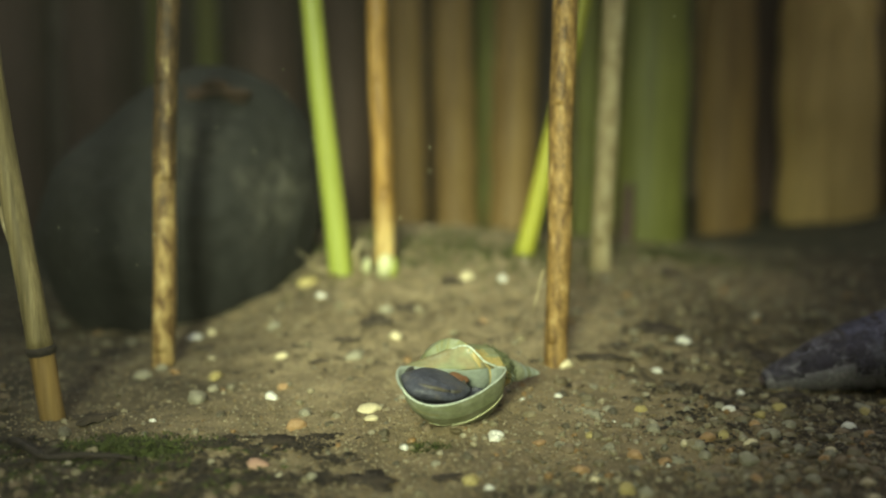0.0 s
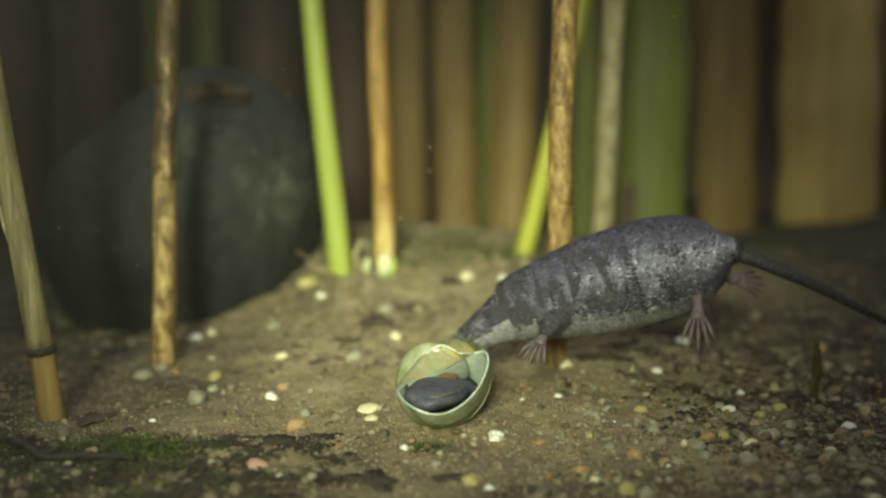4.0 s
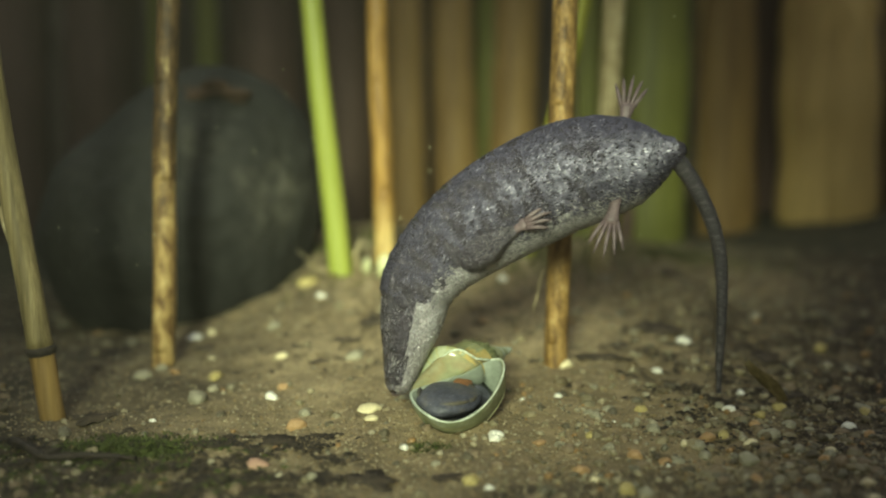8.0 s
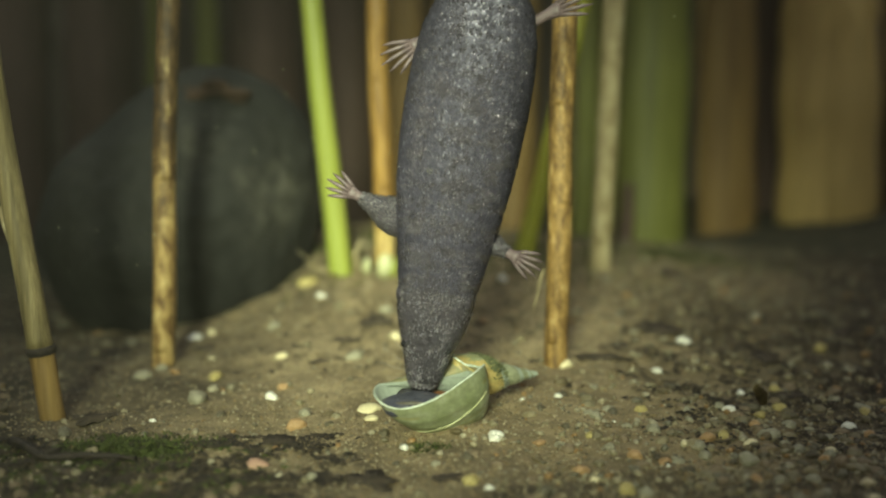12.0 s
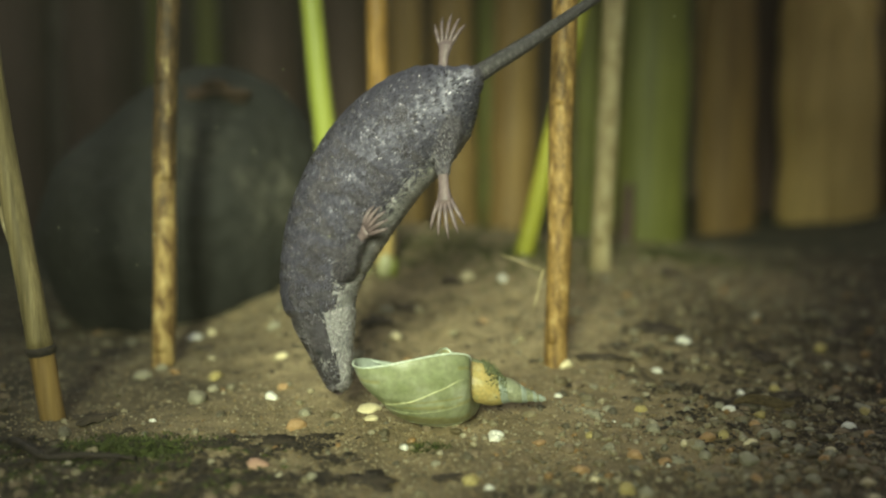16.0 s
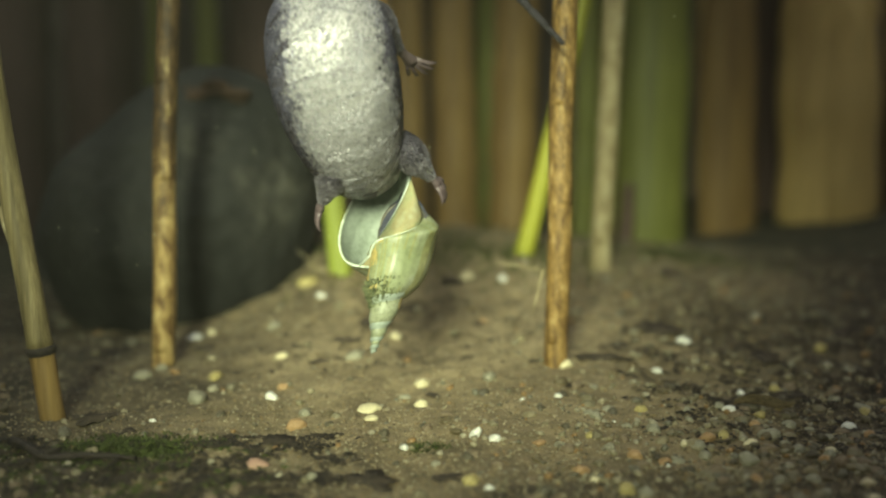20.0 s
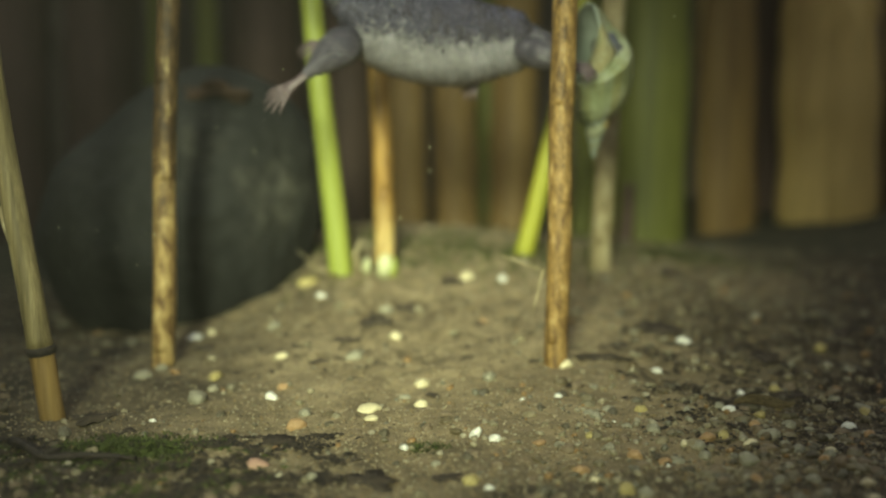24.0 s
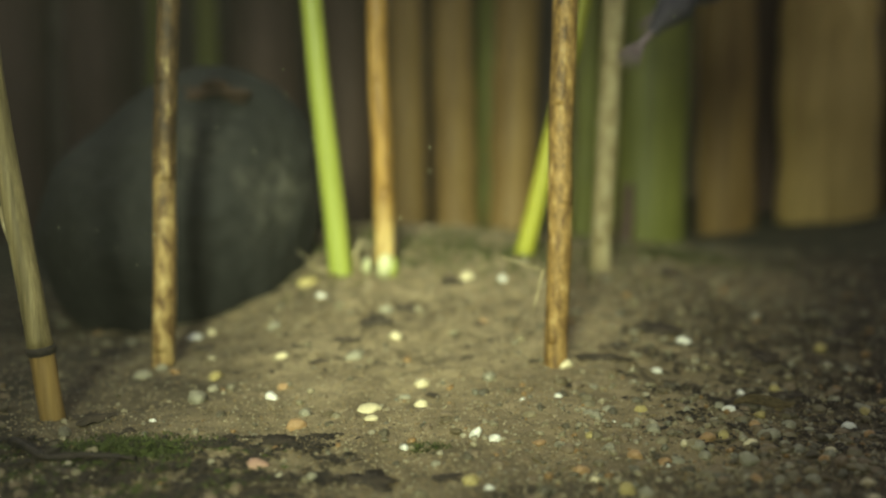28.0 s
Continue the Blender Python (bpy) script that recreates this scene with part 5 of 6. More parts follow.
def motions():
    snail_key(0, (-1.8, 250.0, 12.6), (0.80, 0.56, -0.19), (-0.04, 0.37, 0.93))
    snail_key(2.5, (-1.8, 250.0, 12.6), (0.80, 0.56, -0.19), (-0.04, 0.37, 0.93))
    snail_key(3, (-3.8, 250.6, 11.7), (0.63, 0.77, -0.04), (-0.33, 0.32, 0.89))
    snail_key(3.5, (-4.6, 250.0, 10.8), (0.58, 0.81, 0.02), (-0.42, 0.28, 0.87))
    snail_key(5.5, (-5.2, 249.3, 9.7), (0.53, 0.84, 0.09), (-0.48, 0.22, 0.85))
    snail_key(6, (-5.2, 249.3, 9.6), (0.53, 0.84, 0.09), (-0.48, 0.22, 0.85))
    snail_key(7, (-3.6, 249.8, 9.7), (0.57, 0.82, 0.06), (-0.42, 0.21, 0.88))
    snail_key(8, (-1.8, 250.0, 9.8), (0.60, 0.80, 0.04), (-0.36, 0.22, 0.91))
    snail_key(9, (0.6, 250.0, 10.0), (0.56, 0.82, -0.10), (-0.22, 0.28, 0.93))
    snail_key(9.5, (1.1, 249.9, 10.1), (0.56, 0.81, -0.17), (-0.17, 0.33, 0.93))
    snail_key(10, (0.6, 249.9, 10.1), (0.60, 0.78, -0.16), (-0.18, 0.36, 0.92))
    snail_key(11, (-2.0, 249.4, 10.0), (0.73, 0.67, -0.13), (-0.19, 0.43, 0.88))
    snail_key(11.5, (-4.0, 249.4, 10.3), (0.83, 0.54, -0.12), (-0.20, 0.50, 0.84))
    snail_key(12, (-5.3, 252.0, 9.0), (0.91, 0.41, -0.05), (-0.20, 0.56, 0.80))
    snail_key(12.5, (-5.8, 253.2, 9.2), (0.97, 0.23, 0.00), (-0.15, 0.60, 0.79))
    snail_key(13.5, (-6.0, 252.6, 10.4), (0.98, 0.08, -0.05), (-0.02, 0.69, 0.72))
    snail_key(14.5, (-5.6, 251.4, 11.5), (0.99, -0.05, -0.08), (0.09, 0.75, 0.65))
    snail_key(15, (-6.0, 251.2, 11.7), (0.99, -0.06, -0.10), (0.11, 0.76, 0.64))
    snail_key(16, (-6.6, 250.3, 12.0), (0.97, -0.09, -0.20), (0.20, 0.79, 0.57))
    snail_key(16.5, (-6.6, 249.7, 12.2), (0.95, -0.12, -0.28), (0.26, 0.81, 0.52))
    snail_key(17, (-6.4, 249.0, 12.5), (0.91, -0.17, -0.37), (0.34, 0.82, 0.46))
    snail_key(17.5, (-8.6, 247.6, 15.8), (0.84, -0.14, -0.52), (0.38, 0.80, 0.48))
    snail_key(18, (-11.6, 246.4, 19.9), (0.76, -0.12, -0.64), (0.42, 0.80, 0.42))
    snail_key(18.5, (-14.8, 250.3, 21.2), (0.58, -0.50, -0.62), (0.75, 0.25, 0.55))
    snail_key(19, (-12.0, 250.5, 29.7), (0.04, -0.50, -0.86), (0.40, -0.78, 0.47))
    snail_key(19.5, (-11.2, 252.6, 36.4), (-0.12, -0.36, -0.92), (0.22, -0.90, 0.36))
    snail_key(20, (-8.3, 254.7, 43.5), (-0.22, -0.25, -0.94), (0.07, -0.97, 0.25))
    snail_key(20.5, (-3.4, 258.0, 53.2), (-0.08, -0.25, -0.96), (0.04, -0.95, 0.28))
    snail_key(21, (3.0, 258.5, 54.6), (0.02, -0.02, -0.99), (0.03, -1.00, 0.02))
    snail_key(21.5, (9.6, 267.3, 57.0), (0.00, 0.05, -0.99), (0.00, -1.00, -0.05))
    snail_key(23.5, (30.5, 305.0, 68.8), (0.05, 0.62, -0.78), (-0.25, -0.85, -0.45))
    snail_key(24, (39.5, 311.5, 77.0), (0.02, 0.42, -0.90), (-0.45, -0.82, -0.35))
    snail_key(24.6, (48.5, 317.7, 85.0), (0.03, -0.25, -0.96), (-0.62, -0.76, 0.20))
    snail_key(25, (63.8, 334.0, 99.2), (0.08, -0.20, -0.97), (-0.75, -0.62, 0.10))
    snail_key(25.5, (76.1, 340.0, 112.3), (0.12, -0.15, -0.98), (-0.85, -0.45, 0.07))
    snail_key(26, (87.8, 346.0, 125.0), (0.15, -0.10, -0.98), (-0.90, -0.35, 0.05))
    snail_key(27, (98.0, 356.0, 147.0), (0.15, -0.05, -0.98), (-0.90, -0.30, 0.05))
    snail_key(28, (125.0, 370.0, 176.8), (0.15, -0.05, -0.98), (-0.90, -0.30, 0.05))
    shrew_key(0, (75.7, 279.6, 1.5), (95.7, 280.5, 7.2), (125.1, 281.1, 11.4), (159.9, 281.1, 11.4), (189.3, 280.9, 10.1), (216.1, 280.3, 6.2), (-0.15, 0.14, 0.99), (-0.15, 0.14, 0.99))
    shrew_key(0.5, (63.9, 279.8, 3.3), (83.0, 280.7, 8.5), (111.8, 281.3, 12.8), (145.2, 281.3, 12.8), (176.0, 281.1, 11.4), (202.7, 280.3, 6.2), (-0.15, 0.14, 0.99), (-0.15, 0.14, 0.99))
    shrew_key(1, (48.0, 280.0, 4.2), (67.7, 280.9, 9.9), (98.4, 281.5, 14.1), (131.8, 281.7, 14.8), (162.6, 281.3, 12.8), (189.3, 280.5, 7.5), (-0.15, 0.14, 0.99), (-0.15, 0.14, 0.99))
    shrew_key(1.5, (28.8, 279.2, 5.4), (50.1, 280.2, 11.7), (80.7, 280.7, 15.0), (114.1, 281.0, 16.9), (144.7, 280.8, 15.6), (171.3, 280.2, 11.7), (-0.15, 0.14, 0.99), (-0.15, 0.14, 0.99))
    shrew_key(2, (18.1, 278.5, 7.4), (39.3, 279.2, 12.2), (68.5, 279.7, 15.1), (101.7, 280.0, 17.2), (129.6, 279.8, 15.8), (156.1, 279.2, 11.9), (-0.15, 0.14, 0.99), (-0.15, 0.14, 0.99))
    shrew_key(2.5, (9.8, 277.2, 12.4), (28.5, 277.7, 15.6), (57.5, 278.0, 17.6), (91.8, 278.6, 20.8), (112.9, 278.3, 18.9), (134.0, 277.2, 12.4), (-0.15, 0.14, 0.99), (-0.15, 0.14, 0.99), a=(34.3, 260.5, 8.7), c=(77.5, 263.6, 9.1))
    shrew_key(3, (4.1, 275.3, 12.8), (19.1, 276.1, 17.7), (45.3, 276.2, 18.6), (80.6, 276.8, 22.5), (97.7, 276.2, 18.6), (118.6, 274.7, 8.9), (-0.15, 0.14, 0.99), (-0.15, 0.14, 0.99), a=(23.6, 258.5, 8.9), c=(70.1, 261.6, 9.6))
    shrew_key(3.5, (6.6, 273.2, 12.6), (19.0, 274.1, 18.4), (42.4, 274.9, 23.3), (67.1, 275.7, 28.4), (84.0, 274.8, 22.9), (106.1, 273.3, 13.3), (-0.15, 0.14, 0.99), (-0.15, 0.14, 0.99), a=(17.3, 256.5, 8.7), c=(53.4, 260.1, 12.6))
    shrew_key(5.5, (-9.0, 255.1, 13.6), (3.8, 257.3, 27.0), (35.4, 259.5, 40.8), (60.9, 260.8, 49.2), (77.4, 259.6, 41.4), (95.6, 257.4, 27.6), (-0.15, 0.14, 0.99), (-0.15, 0.14, 0.99), a=(24.8, 242.2, 28.8), c=(66.8, 247.0, 40.8))
    shrew_key(6, (-9.9, 252.9, 12.5), (1.9, 255.4, 28.0), (32.7, 257.7, 42.3), (60.5, 258.6, 47.9), (74.4, 257.0, 38.1), (90.0, 255.1, 26.2), (-0.15, 0.14, 0.99), (-0.15, 0.14, 0.99), a=(21.7, 239.2, 22.5), b=(20.7, 272.5, 56.9), c=(53.6, 244.9, 40.6), d=(34.8, 271.8, 58.8))
    shrew_key(6.5, (-11.1, 252.8, 11.3), (-0.7, 255.7, 29.8), (29.7, 258.1, 45.1), (57.7, 259.0, 50.7), (70.7, 257.2, 39.3), (79.2, 254.6, 22.6), (-0.15, 0.14, 0.99), (-0.15, 0.14, 0.99), c=(39.8, 244.3, 35.4))
    shrew_key(7, (-11.1, 252.5, 9.8), (-2.3, 256.1, 32.2), (26.1, 258.5, 47.7), (55.6, 258.9, 50.1), (68.3, 256.4, 34.6), (75.6, 252.1, 7.1), (-0.15, 0.14, 0.99), (-0.15, 0.14, 0.99), a=(16.6, 241.5, 34.7), b=(6.4, 271.6, 53.8), c=(53.1, 245.3, 40.5))
    shrew_key(7.5, (-10.4, 252.4, 8.9), (-2.9, 256.1, 32.4), (23.7, 258.7, 49.1), (53.2, 259.5, 53.6), (62.9, 256.8, 36.9), (63.5, 252.7, 10.7), (-0.15, 0.14, 0.99), (-0.15, 0.14, 0.99), a=(12.9, 240.8, 26.9), b=(10.2, 271.3, 54.4))
    shrew_key(8, (-9.8, 252.0, 6.5), (-3.5, 256.1, 32.2), (21.8, 258.9, 50.3), (48.4, 260.0, 57.2), (58.7, 257.0, 38.1), (58.9, 252.1, 7.1), (-0.15, 0.14, 0.99), (-0.15, 0.14, 0.99), a=(20.7, 244.7, 46.4), c=(33.7, 246.4, 41.2), d=(42.1, 272.7, 72.5))
    shrew_key(8.5, (-8.3, 252.3, 8.3), (-3.9, 256.1, 32.2), (17.0, 259.3, 52.7), (44.2, 260.6, 60.8), (52.0, 257.0, 38.1), (46.6, 251.9, 5.9), (-0.15, 0.14, 0.99), (-0.15, 0.14, 0.99), c=(33.7, 248.5, 51.2))
    shrew_key(9, (-0.5, 252.6, 10.5), (-2.9, 256.3, 33.4), (12.2, 259.7, 55.4), (38.1, 260.7, 61.4), (45.1, 257.0, 38.1), (32.1, 251.5, 3.6), (-0.50, -0.22, 0.84), (-0.20, 0.06, 1.00), a=(13.3, 242.5, 31.1), b=(-1.8, 272.2, 65.1), c=(34.8, 250.9, 68.3), d=(48.4, 271.2, 64.5))
    shrew_key(9.5, (2.5, 252.5, 9.8), (0.1, 256.3, 33.4), (11.0, 260.1, 57.5), (33.9, 261.2, 64.4), (44.2, 257.6, 41.7), (27.3, 252.9, 11.9), (-0.60, -0.40, 0.67), (-0.30, -0.04, 1.02), a=(8.7, 244.9, 43.5))
    shrew_key(10, (2.3, 252.5, 9.5), (0.1, 256.4, 34.6), (7.4, 260.1, 57.8), (29.1, 262.1, 70.3), (44.2, 259.1, 51.3), (32.7, 253.3, 14.9), (-0.50, -0.74, 0.42), (-0.50, -0.27, 0.85), a=(13.4, 246.5, 44.4), b=(-15.5, 266.6, 39.8), c=(25.1, 249.7, 51.0), d=(22.6, 272.8, 83.6))
    shrew_key(10.5, (2.3, 250.5, 10.0), (1.3, 254.5, 34.9), (6.7, 258.6, 60.9), (19.3, 262.1, 82.8), (36.7, 261.6, 79.8), (45.6, 254.7, 36.1), (-0.30, -0.97, 0.26), (-0.50, -0.71, 0.62), a=(16.4, 247.8, 38.4), b=(-20.1, 263.4, 54.5))
    shrew_key(11, (-1.4, 248.4, 9.2), (2.5, 252.5, 35.2), (3.7, 256.4, 59.9), (11.4, 261.1, 89.8), (31.6, 262.0, 95.1), (53.6, 257.3, 65.7), (-0.10, -0.97, 0.26), (-0.15, -0.97, 0.26), a=(31.9, 250.4, 36.2), b=(-13.4, 256.3, 47.9), c=(21.7, 257.2, 76.3), d=(-19.6, 260.9, 77.5))
    shrew_key(11.5, (-4.4, 248.1, 7.6), (-0.7, 252.1, 32.9), (3.1, 256.7, 61.6), (6.4, 261.6, 92.7), (19.7, 262.9, 101.0), (37.6, 262.5, 98.6), (-0.10, -0.97, 0.26), (-0.10, -0.97, 0.26), a=(17.2, 253.2, 50.7), b=(-11.2, 253.5, 32.6), c=(31.4, 255.9, 65.8))
    shrew_key(12, (-4.6, 248.2, 8.0), (-0.7, 251.9, 31.7), (3.7, 256.4, 59.9), (10.6, 261.8, 96.5), (19.5, 263.2, 108.0), (33.6, 264.7, 116.7), (-0.15, -0.97, 0.26), (-0.20, -0.97, 0.26), a=(19.5, 249.3, 34.0), b=(-23.9, 257.5, 51.4), c=(25.4, 258.4, 87.9), d=(-10.1, 261.4, 77.5))
    shrew_key(12.5, (-5.8, 248.4, 9.4), (-2.3, 251.8, 30.5), (5.2, 256.2, 58.5), (12.6, 260.7, 86.9), (19.7, 262.5, 98.6), (31.6, 265.1, 115.0), (-0.30, -0.87, 0.24), (-0.30, -0.87, 0.24), a=(21.6, 245.4, 24.0), b=(-14.7, 259.3, 50.6), c=(25.2, 254.1, 72.9), d=(-16.2, 264.7, 87.0))
    shrew_key(14.5, (-19.3, 249.1, 7.1), (-15.4, 252.9, 31.5), (-0.5, 256.7, 55.7), (14.2, 260.1, 76.5), (18.6, 262.1, 89.3), (27.0, 265.4, 110.5), (-0.80, -0.29, 0.37), (-0.70, -0.39, 0.39), a=(1.8, 240.5, 37.2), c=(21.3, 244.2, 45.3), d=(8.2, 272.0, 88.5))
    shrew_key(15, (-20.5, 249.0, 7.0), (-20.2, 252.6, 29.8), (-5.5, 256.5, 54.1), (14.2, 259.7, 74.2), (25.8, 261.9, 88.1), (40.1, 264.5, 104.6), (-0.90, -0.14, 0.35), (-0.80, -0.11, 0.55), a=(-3.3, 237.2, 28.1), c=(31.4, 247.2, 73.0))
    shrew_key(15.5, (-22.2, 249.2, 7.7), (-22.5, 252.6, 29.8), (-9.4, 256.5, 53.9), (10.0, 259.3, 71.8), (25.8, 261.7, 86.9), (40.1, 264.1, 102.2), (-0.90, -0.09, 0.34), (-0.80, -0.06, 0.54), a=(-9.4, 236.7, 26.5), c=(7.5, 244.1, 55.0))
    shrew_key(16, (-21.6, 249.2, 7.7), (-26.0, 252.6, 29.8), (-15.0, 256.6, 54.5), (5.5, 259.4, 72.5), (21.0, 260.9, 82.2), (38.9, 262.8, 94.0), (-0.95, -0.05, 0.29), (-0.80, -0.06, 0.54), a=(-12.8, 239.7, 46.5), c=(0.7, 242.1, 42.7), d=(1.4, 273.2, 86.1))
    shrew_key(16.5, (-21.4, 249.3, 8.5), (-27.0, 252.6, 29.8), (-16.6, 256.6, 54.9), (0.7, 259.5, 73.0), (19.8, 260.4, 78.7), (44.3, 261.5, 85.7), (-0.95, -0.05, 0.29), (-0.80, -0.01, 0.53), c=(12.6, 246.3, 69.6), b=(-39.3, 268.2, 47.8))
    shrew_key(17, (-16.9, 249.2, 7.7), (-26.0, 252.3, 27.4), (-20.2, 256.6, 54.5), (-2.9, 259.6, 73.7), (23.4, 260.9, 82.0), (55.0, 260.4, 78.7), (-0.95, 0.00, 0.28), (-0.90, 0.03, 0.43), a=(-8.9, 238.1, 37.1), c=(-4.4, 245.0, 62.4), d=(-32.3, 271.6, 75.0))
    shrew_key(17.5, (-20.1, 249.0, 12.9), (-27.6, 252.0, 32.3), (-23.7, 255.9, 56.9), (-8.6, 259.2, 77.2), (4.3, 260.9, 88.0), (19.7, 262.5, 98.6), (-0.95, 0.11, 0.19), (-0.90, 0.13, 0.28), a=(-18.3, 238.5, 48.3), c=(-9.1, 242.1, 51.8), d=(-4.9, 270.0, 69.5))
    shrew_key(18, (-23.4, 250.4, 15.6), (-27.2, 253.2, 33.3), (-23.9, 258.9, 56.7), (-11.7, 265.5, 78.9), (-1.7, 267.2, 89.5), (11.7, 269.3, 102.7), (-0.92, 0.22, 0.13), (-0.88, 0.24, 0.23), a=(-17.4, 240.0, 36.7), c=(-10.7, 250.7, 64.3), d=(-5.6, 274.2, 68.7))
    shrew_key(18.5, (-21.1, 249.0, 25.7), (-25.8, 253.9, 38.0), (-24.4, 264.5, 59.9), (-15.1, 277.0, 81.5), (-5.6, 278.4, 90.0), (8.4, 280.0, 100.0), (-0.85, 0.34, 0.13), (-0.80, 0.38, 0.12), a=(-25.6, 242.7, 33.4), d=(-5.1, 282.9, 67.2))
    shrew_key(19, (-19.0, 268.0, 38.5), (-22.5, 249.0, 47.0), (-23.2, 246.5, 61.5), (-17.2, 266.0, 83.0), (-5.6, 281.4, 90.1), (11.0, 282.6, 97.7), (-0.50, 0.86, -0.03), (-0.45, 0.90, -0.04), a=(-31.1, 250.2, 33.8), b=(-8.6, 265.5, 41.9), d=(-0.5, 280.5, 66.6))
    shrew_key(19.5, (-16.5, 269.0, 46.5), (-20.8, 249.0, 56.0), (-22.0, 245.0, 70.8), (-22.8, 263.0, 89.0), (-17.2, 283.0, 100.3), (-3.1, 284.6, 110.4), (-0.40, 0.90, -0.04), (-0.30, 0.95, -0.05), a=(-32.2, 254.1, 47.0), b=(-0.5, 264.9, 52.5), d=(-3.1, 279.8, 74.3))
    shrew_key(20, (-12.5, 271.0, 50.5), (-17.8, 250.0, 59.0), (-21.5, 245.0, 73.0), (-25.5, 263.0, 91.0), (-4.3, 282.4, 108.9), (27.5, 277.8, 80.0), (-0.30, 0.92, 0.06), (-0.20, 0.95, -0.05), a=(-27.4, 255.5, 42.6), b=(1.3, 261.9, 47.9), d=(-3.7, 276.0, 73.1))
    shrew_key(20.5, (-6.0, 261.4, 58.6), (-13.9, 252.9, 66.0), (-25.9, 252.9, 78.7), (-36.9, 263.8, 98.7), (-10.5, 277.2, 114.3), (18.8, 271.9, 81.2), (-0.20, 0.85, 0.27), (-0.10, 0.94, 0.16), a=(-43.4, 262.2, 53.0), b=(-7.7, 260.1, 58.4), d=(-9.1, 268.9, 79.9))
    shrew_key(21, (1.9, 259.1, 64.2), (-9.5, 259.9, 69.4), (-28.8, 263.1, 76.5), (-47.7, 269.7, 92.6), (-44.6, 273.0, 113.8), (-27.5, 275.5, 129.5), (0.10, 0.58, 0.77), (0.10, 0.66, 0.65), a=(-9.1, 270.7, 52.6), c=(-18.3, 278.1, 86.3), d=(-58.8, 256.6, 74.6))
    shrew_key(21.5, (8.9, 271.8, 67.6), (-7.3, 270.7, 73.5), (-31.1, 268.2, 83.5), (-48.3, 270.7, 99.3), (-55.6, 273.0, 113.8), (-59.3, 275.5, 129.5), (0.25, 0.44, 0.84), (0.20, 0.54, 0.83), b=(-15.8, 255.0, 59.4), a=(-21.4, 284.1, 76.2), d=(-53.4, 258.6, 91.4))
    shrew_key(23.5, (24.8, 304.0, 80.5), (13.3, 304.0, 82.1), (-2.6, 303.0, 81.3), (-29.5, 302.0, 88.1), (-43.2, 303.0, 97.8), (-58.1, 304.0, 108.6), (0.10, 0.58, 0.81), (0.10, 0.50, 0.86), d=(-24.0, 290.0, 65.6), c=(-12.3, 318.0, 63.0), b=(23.2, 296.0, 78.1))
    shrew_key(24, (31.6, 312.0, 78.2), (20.1, 312.0, 81.0), (2.3, 311.0, 81.3), (-23.9, 310.0, 88.4), (-37.2, 311.0, 99.8), (-54.2, 313.0, 110.9), (0.10, 0.58, 0.81), (0.10, 0.50, 0.86), d=(-44.6, 300.0, 64.5), b=(42.1, 304.0, 72.0))
    shrew_key(24.5, (40.9, 318.0, 79.6), (30.0, 318.0, 82.9), (13.2, 317.0, 83.2), (-9.9, 315.0, 87.4), (-20.6, 316.0, 100.1), (-32.0, 317.0, 112.7), (0.10, 0.26, 0.97), (0.10, 0.26, 0.97), d=(-13.0, 304.0, 89.8), b=(37.7, 308.0, 70.5))
    shrew_key(25, (54.8, 328.0, 84.9), (42.7, 327.0, 84.1), (23.2, 325.0, 84.1), (4.5, 321.0, 89.3), (-3.5, 323.0, 104.9), (-13.7, 325.0, 119.3), (0.10, 0.58, 0.81), (0.10, 0.50, 0.86), d=(-2.3, 312.0, 73.9), c=(25.9, 330.0, 71.5))
    shrew_key(25.5, (60.8, 333.0, 91.7), (49.2, 331.0, 89.4), (28.0, 329.0, 84.9), (6.1, 324.0, 88.9), (-2.1, 326.0, 105.2), (-13.9, 328.0, 118.3), (0.10, 0.26, 0.97), (0.10, 0.26, 0.97), d=(18.9, 312.0, 61.1), c=(29.4, 335.0, 71.4))
    shrew_key(26, (65.9, 337.0, 99.4), (52.8, 335.0, 91.8), (30.4, 331.0, 86.4), (8.6, 326.0, 89.5), (-2.1, 328.0, 102.4), (-15.4, 329.0, 111.2), (0.15, 0.26, 0.97), (0.15, 0.26, 0.97), d=(6.8, 316.0, 44.0))
    shrew_key(26.5, (70.3, 340.0, 101.1), (57.7, 337.0, 93.4), (38.3, 334.0, 85.8), (17.4, 329.0, 85.6), (2.4, 329.0, 85.6), (-12.6, 330.0, 93.8), (0.15, 0.26, 0.97), (0.15, 0.26, 0.97), d=(0.1, 318.0, 65.9))
    shrew_key(27, (73.2, 342.0, 97.4), (62.9, 340.0, 92.0), (47.2, 338.0, 87.8), (30.7, 334.0, 86.2), (17.7, 334.0, 89.5), (2.4, 336.0, 101.5), (0.15, 0.26, 0.97), (0.15, 0.26, 0.97), d=(21.5, 322.0, 81.1), b=(69.6, 330.0, 83.4))
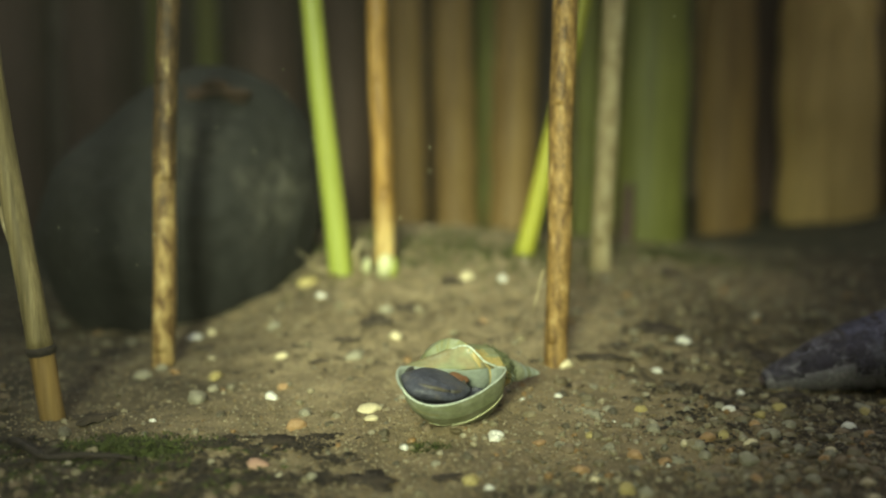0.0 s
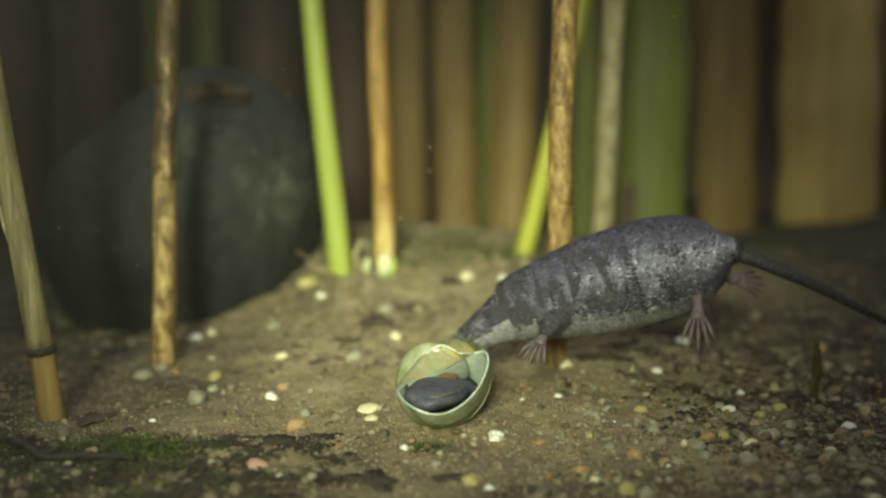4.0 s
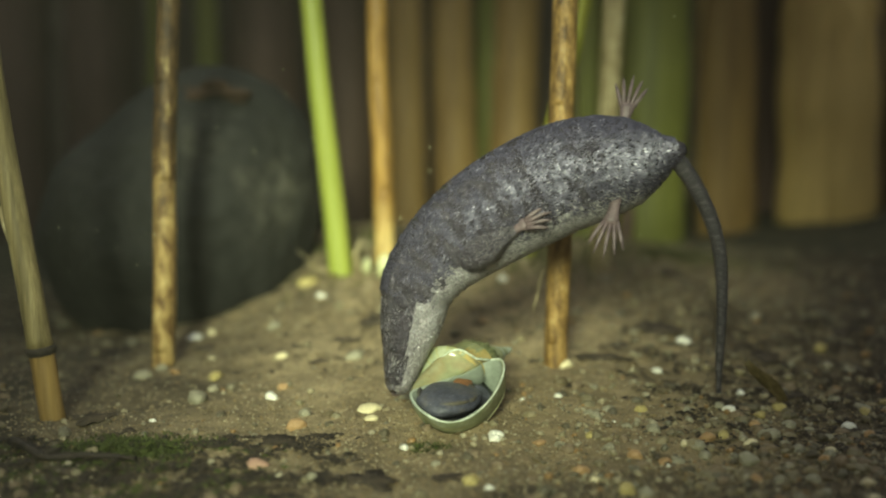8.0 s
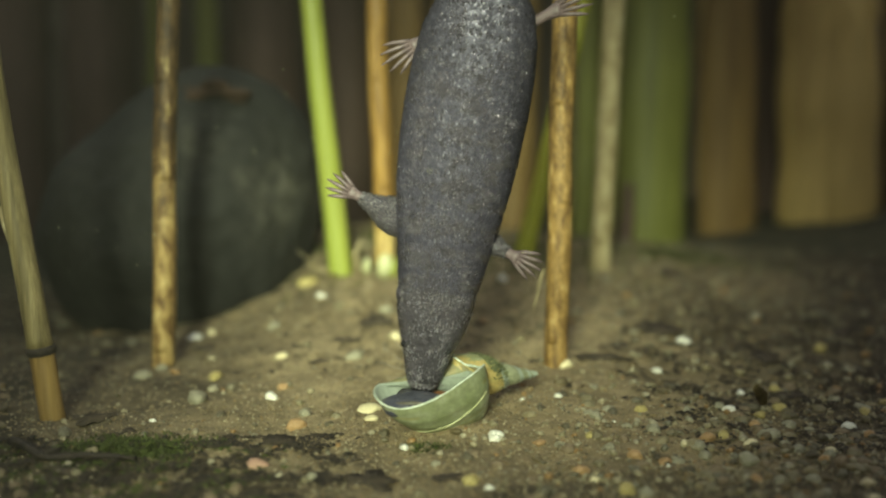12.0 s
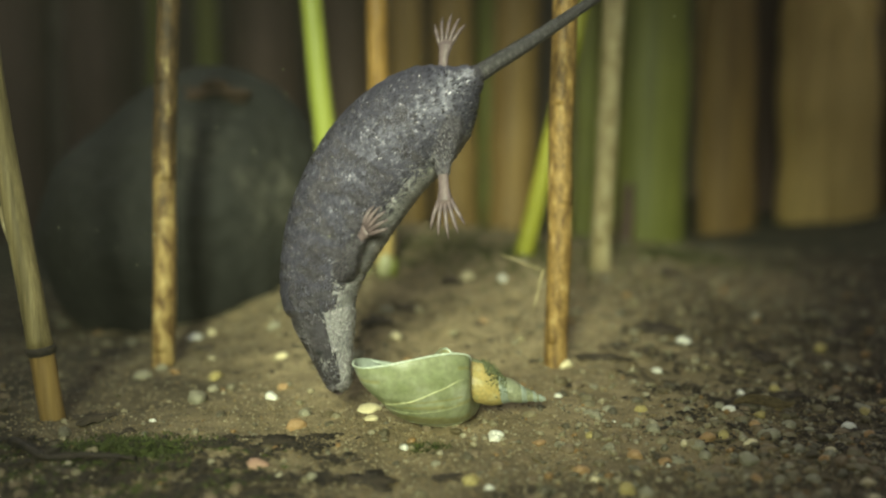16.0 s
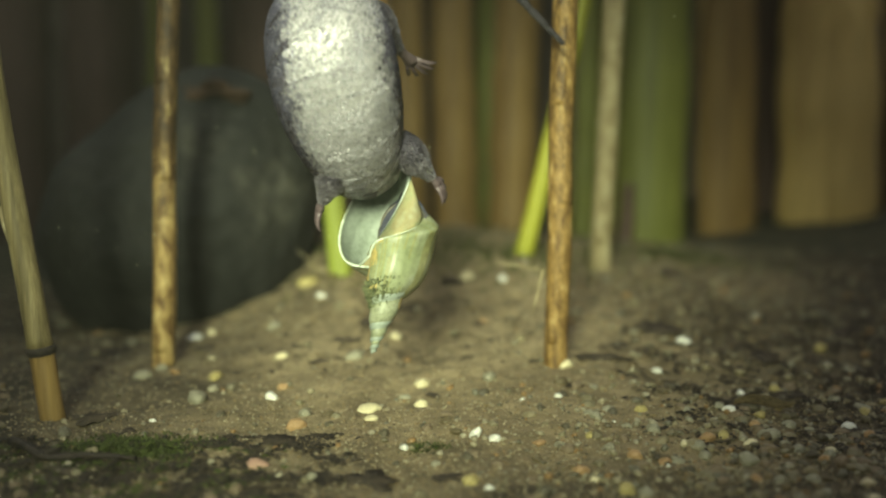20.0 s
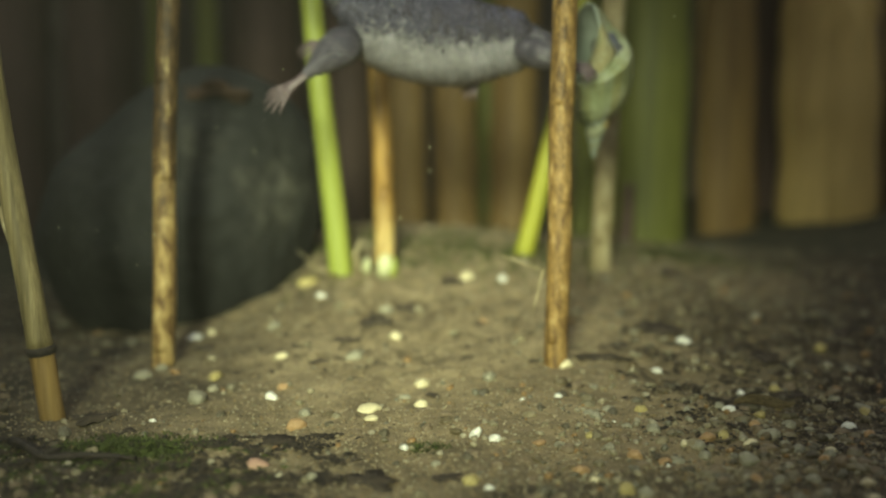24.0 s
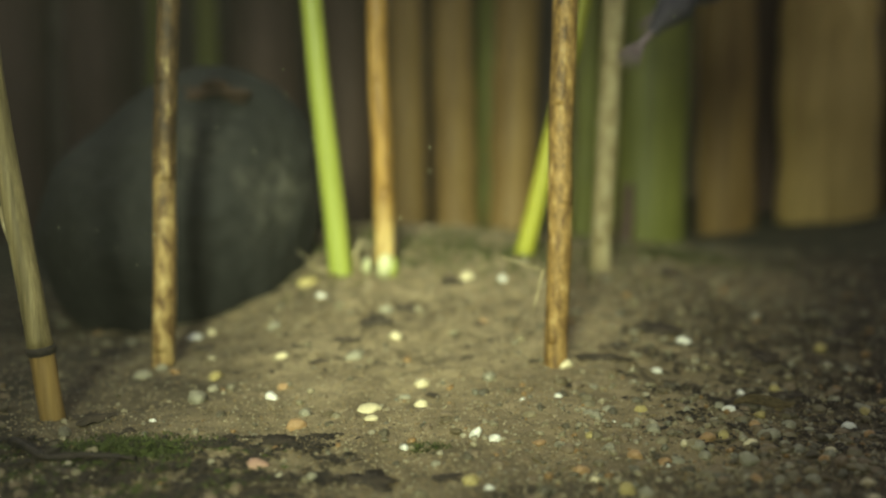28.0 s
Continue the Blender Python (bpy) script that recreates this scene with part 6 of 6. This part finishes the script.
    shrew_key(27.5, (80.8, 346.0, 106.8), (71.2, 344.0, 100.6), (56.9, 342.0, 95.1), (42.4, 338.0, 95.7), (30.8, 338.0, 103.2), (17.8, 340.0, 115.3), (0.15, 0.26, 0.97), (0.15, 0.26, 0.97), d=(46.4, 325.0, 76.7))
    shrew_key(28, (92.3, 350.0, 119.5), (84.2, 348.0, 111.6), (73.0, 346.0, 104.6), (63.8, 342.0, 98.9), (51.9, 342.0, 108.0), (39.6, 344.0, 120.2), (0.15, 0.26, 0.97), (0.15, 0.26, 0.97), d=(42.4, 328.0, 69.3))
    walk(LEAF, [(0, pose(0.0904, 0.2627, -0.0026, 80, 10, 20)),
                (1.5, pose(0.0879, 0.2628, -0.0017, 60, 10, 20)),
                (2, pose(0.0848, 0.2671, 0.0062, 10, 8, 15)),
                (3, pose(0.0866, 0.2675, 0.0088, 5, 8, 20)),
                (3.5, pose(0.0860, 0.2673, 0.0075, 5, 5, 25)),
                (5.5, pose(0.0758, 0.2670, 0.0054, 10, -25, 8)),
                (8, pose(0.0730, 0.2638, 0.0045, 15, -40, 8)),
                (11, pose(0.0704, 0.2596, 0.0035, 22, -44, 10)),
                (14, pose(0.0694, 0.2565, 0.0031, 68, -42, 45)),
                (28, pose(0.0694, 0.2565, 0.0031, 68, -42, 45))])
    walk(ROLLER, [(0.0, pose(0.0107, 0.2387, 0.0014, 0, 0, 20)), (17.2, pose(0.0107, 0.2387, 0.0014, 0, 0, 20)), (18.6, pose(0.0066, 0.2390, 0.0015, 0, -60, 20)), (28.0, pose(0.0066, 0.2390, 0.0015, 0, -60, 20))])
    walk(FIBRE, [(0.0, pose(0.0284, 0.3013, 0.0239, 0, -90, 0)), (12.5, pose(0.0284, 0.3013, 0.0239, 0, -90, 0)), (14.5, pose(0.0246, 0.2965, 0.0252, 0, 8, 0)), (18.0, pose(0.0246, 0.2965, 0.0252, 0, 14, 0)), (21.5, pose(0.0246, 0.2965, 0.0252, 0, -6, 0)), (24.0, pose(0.0246, 0.2965, 0.0252, 0, 12, 0)), (28.0, pose(0.0246, 0.2965, 0.0252, 0, 10, 0))])
    snail_motion()
    shrew_motion()


motions()
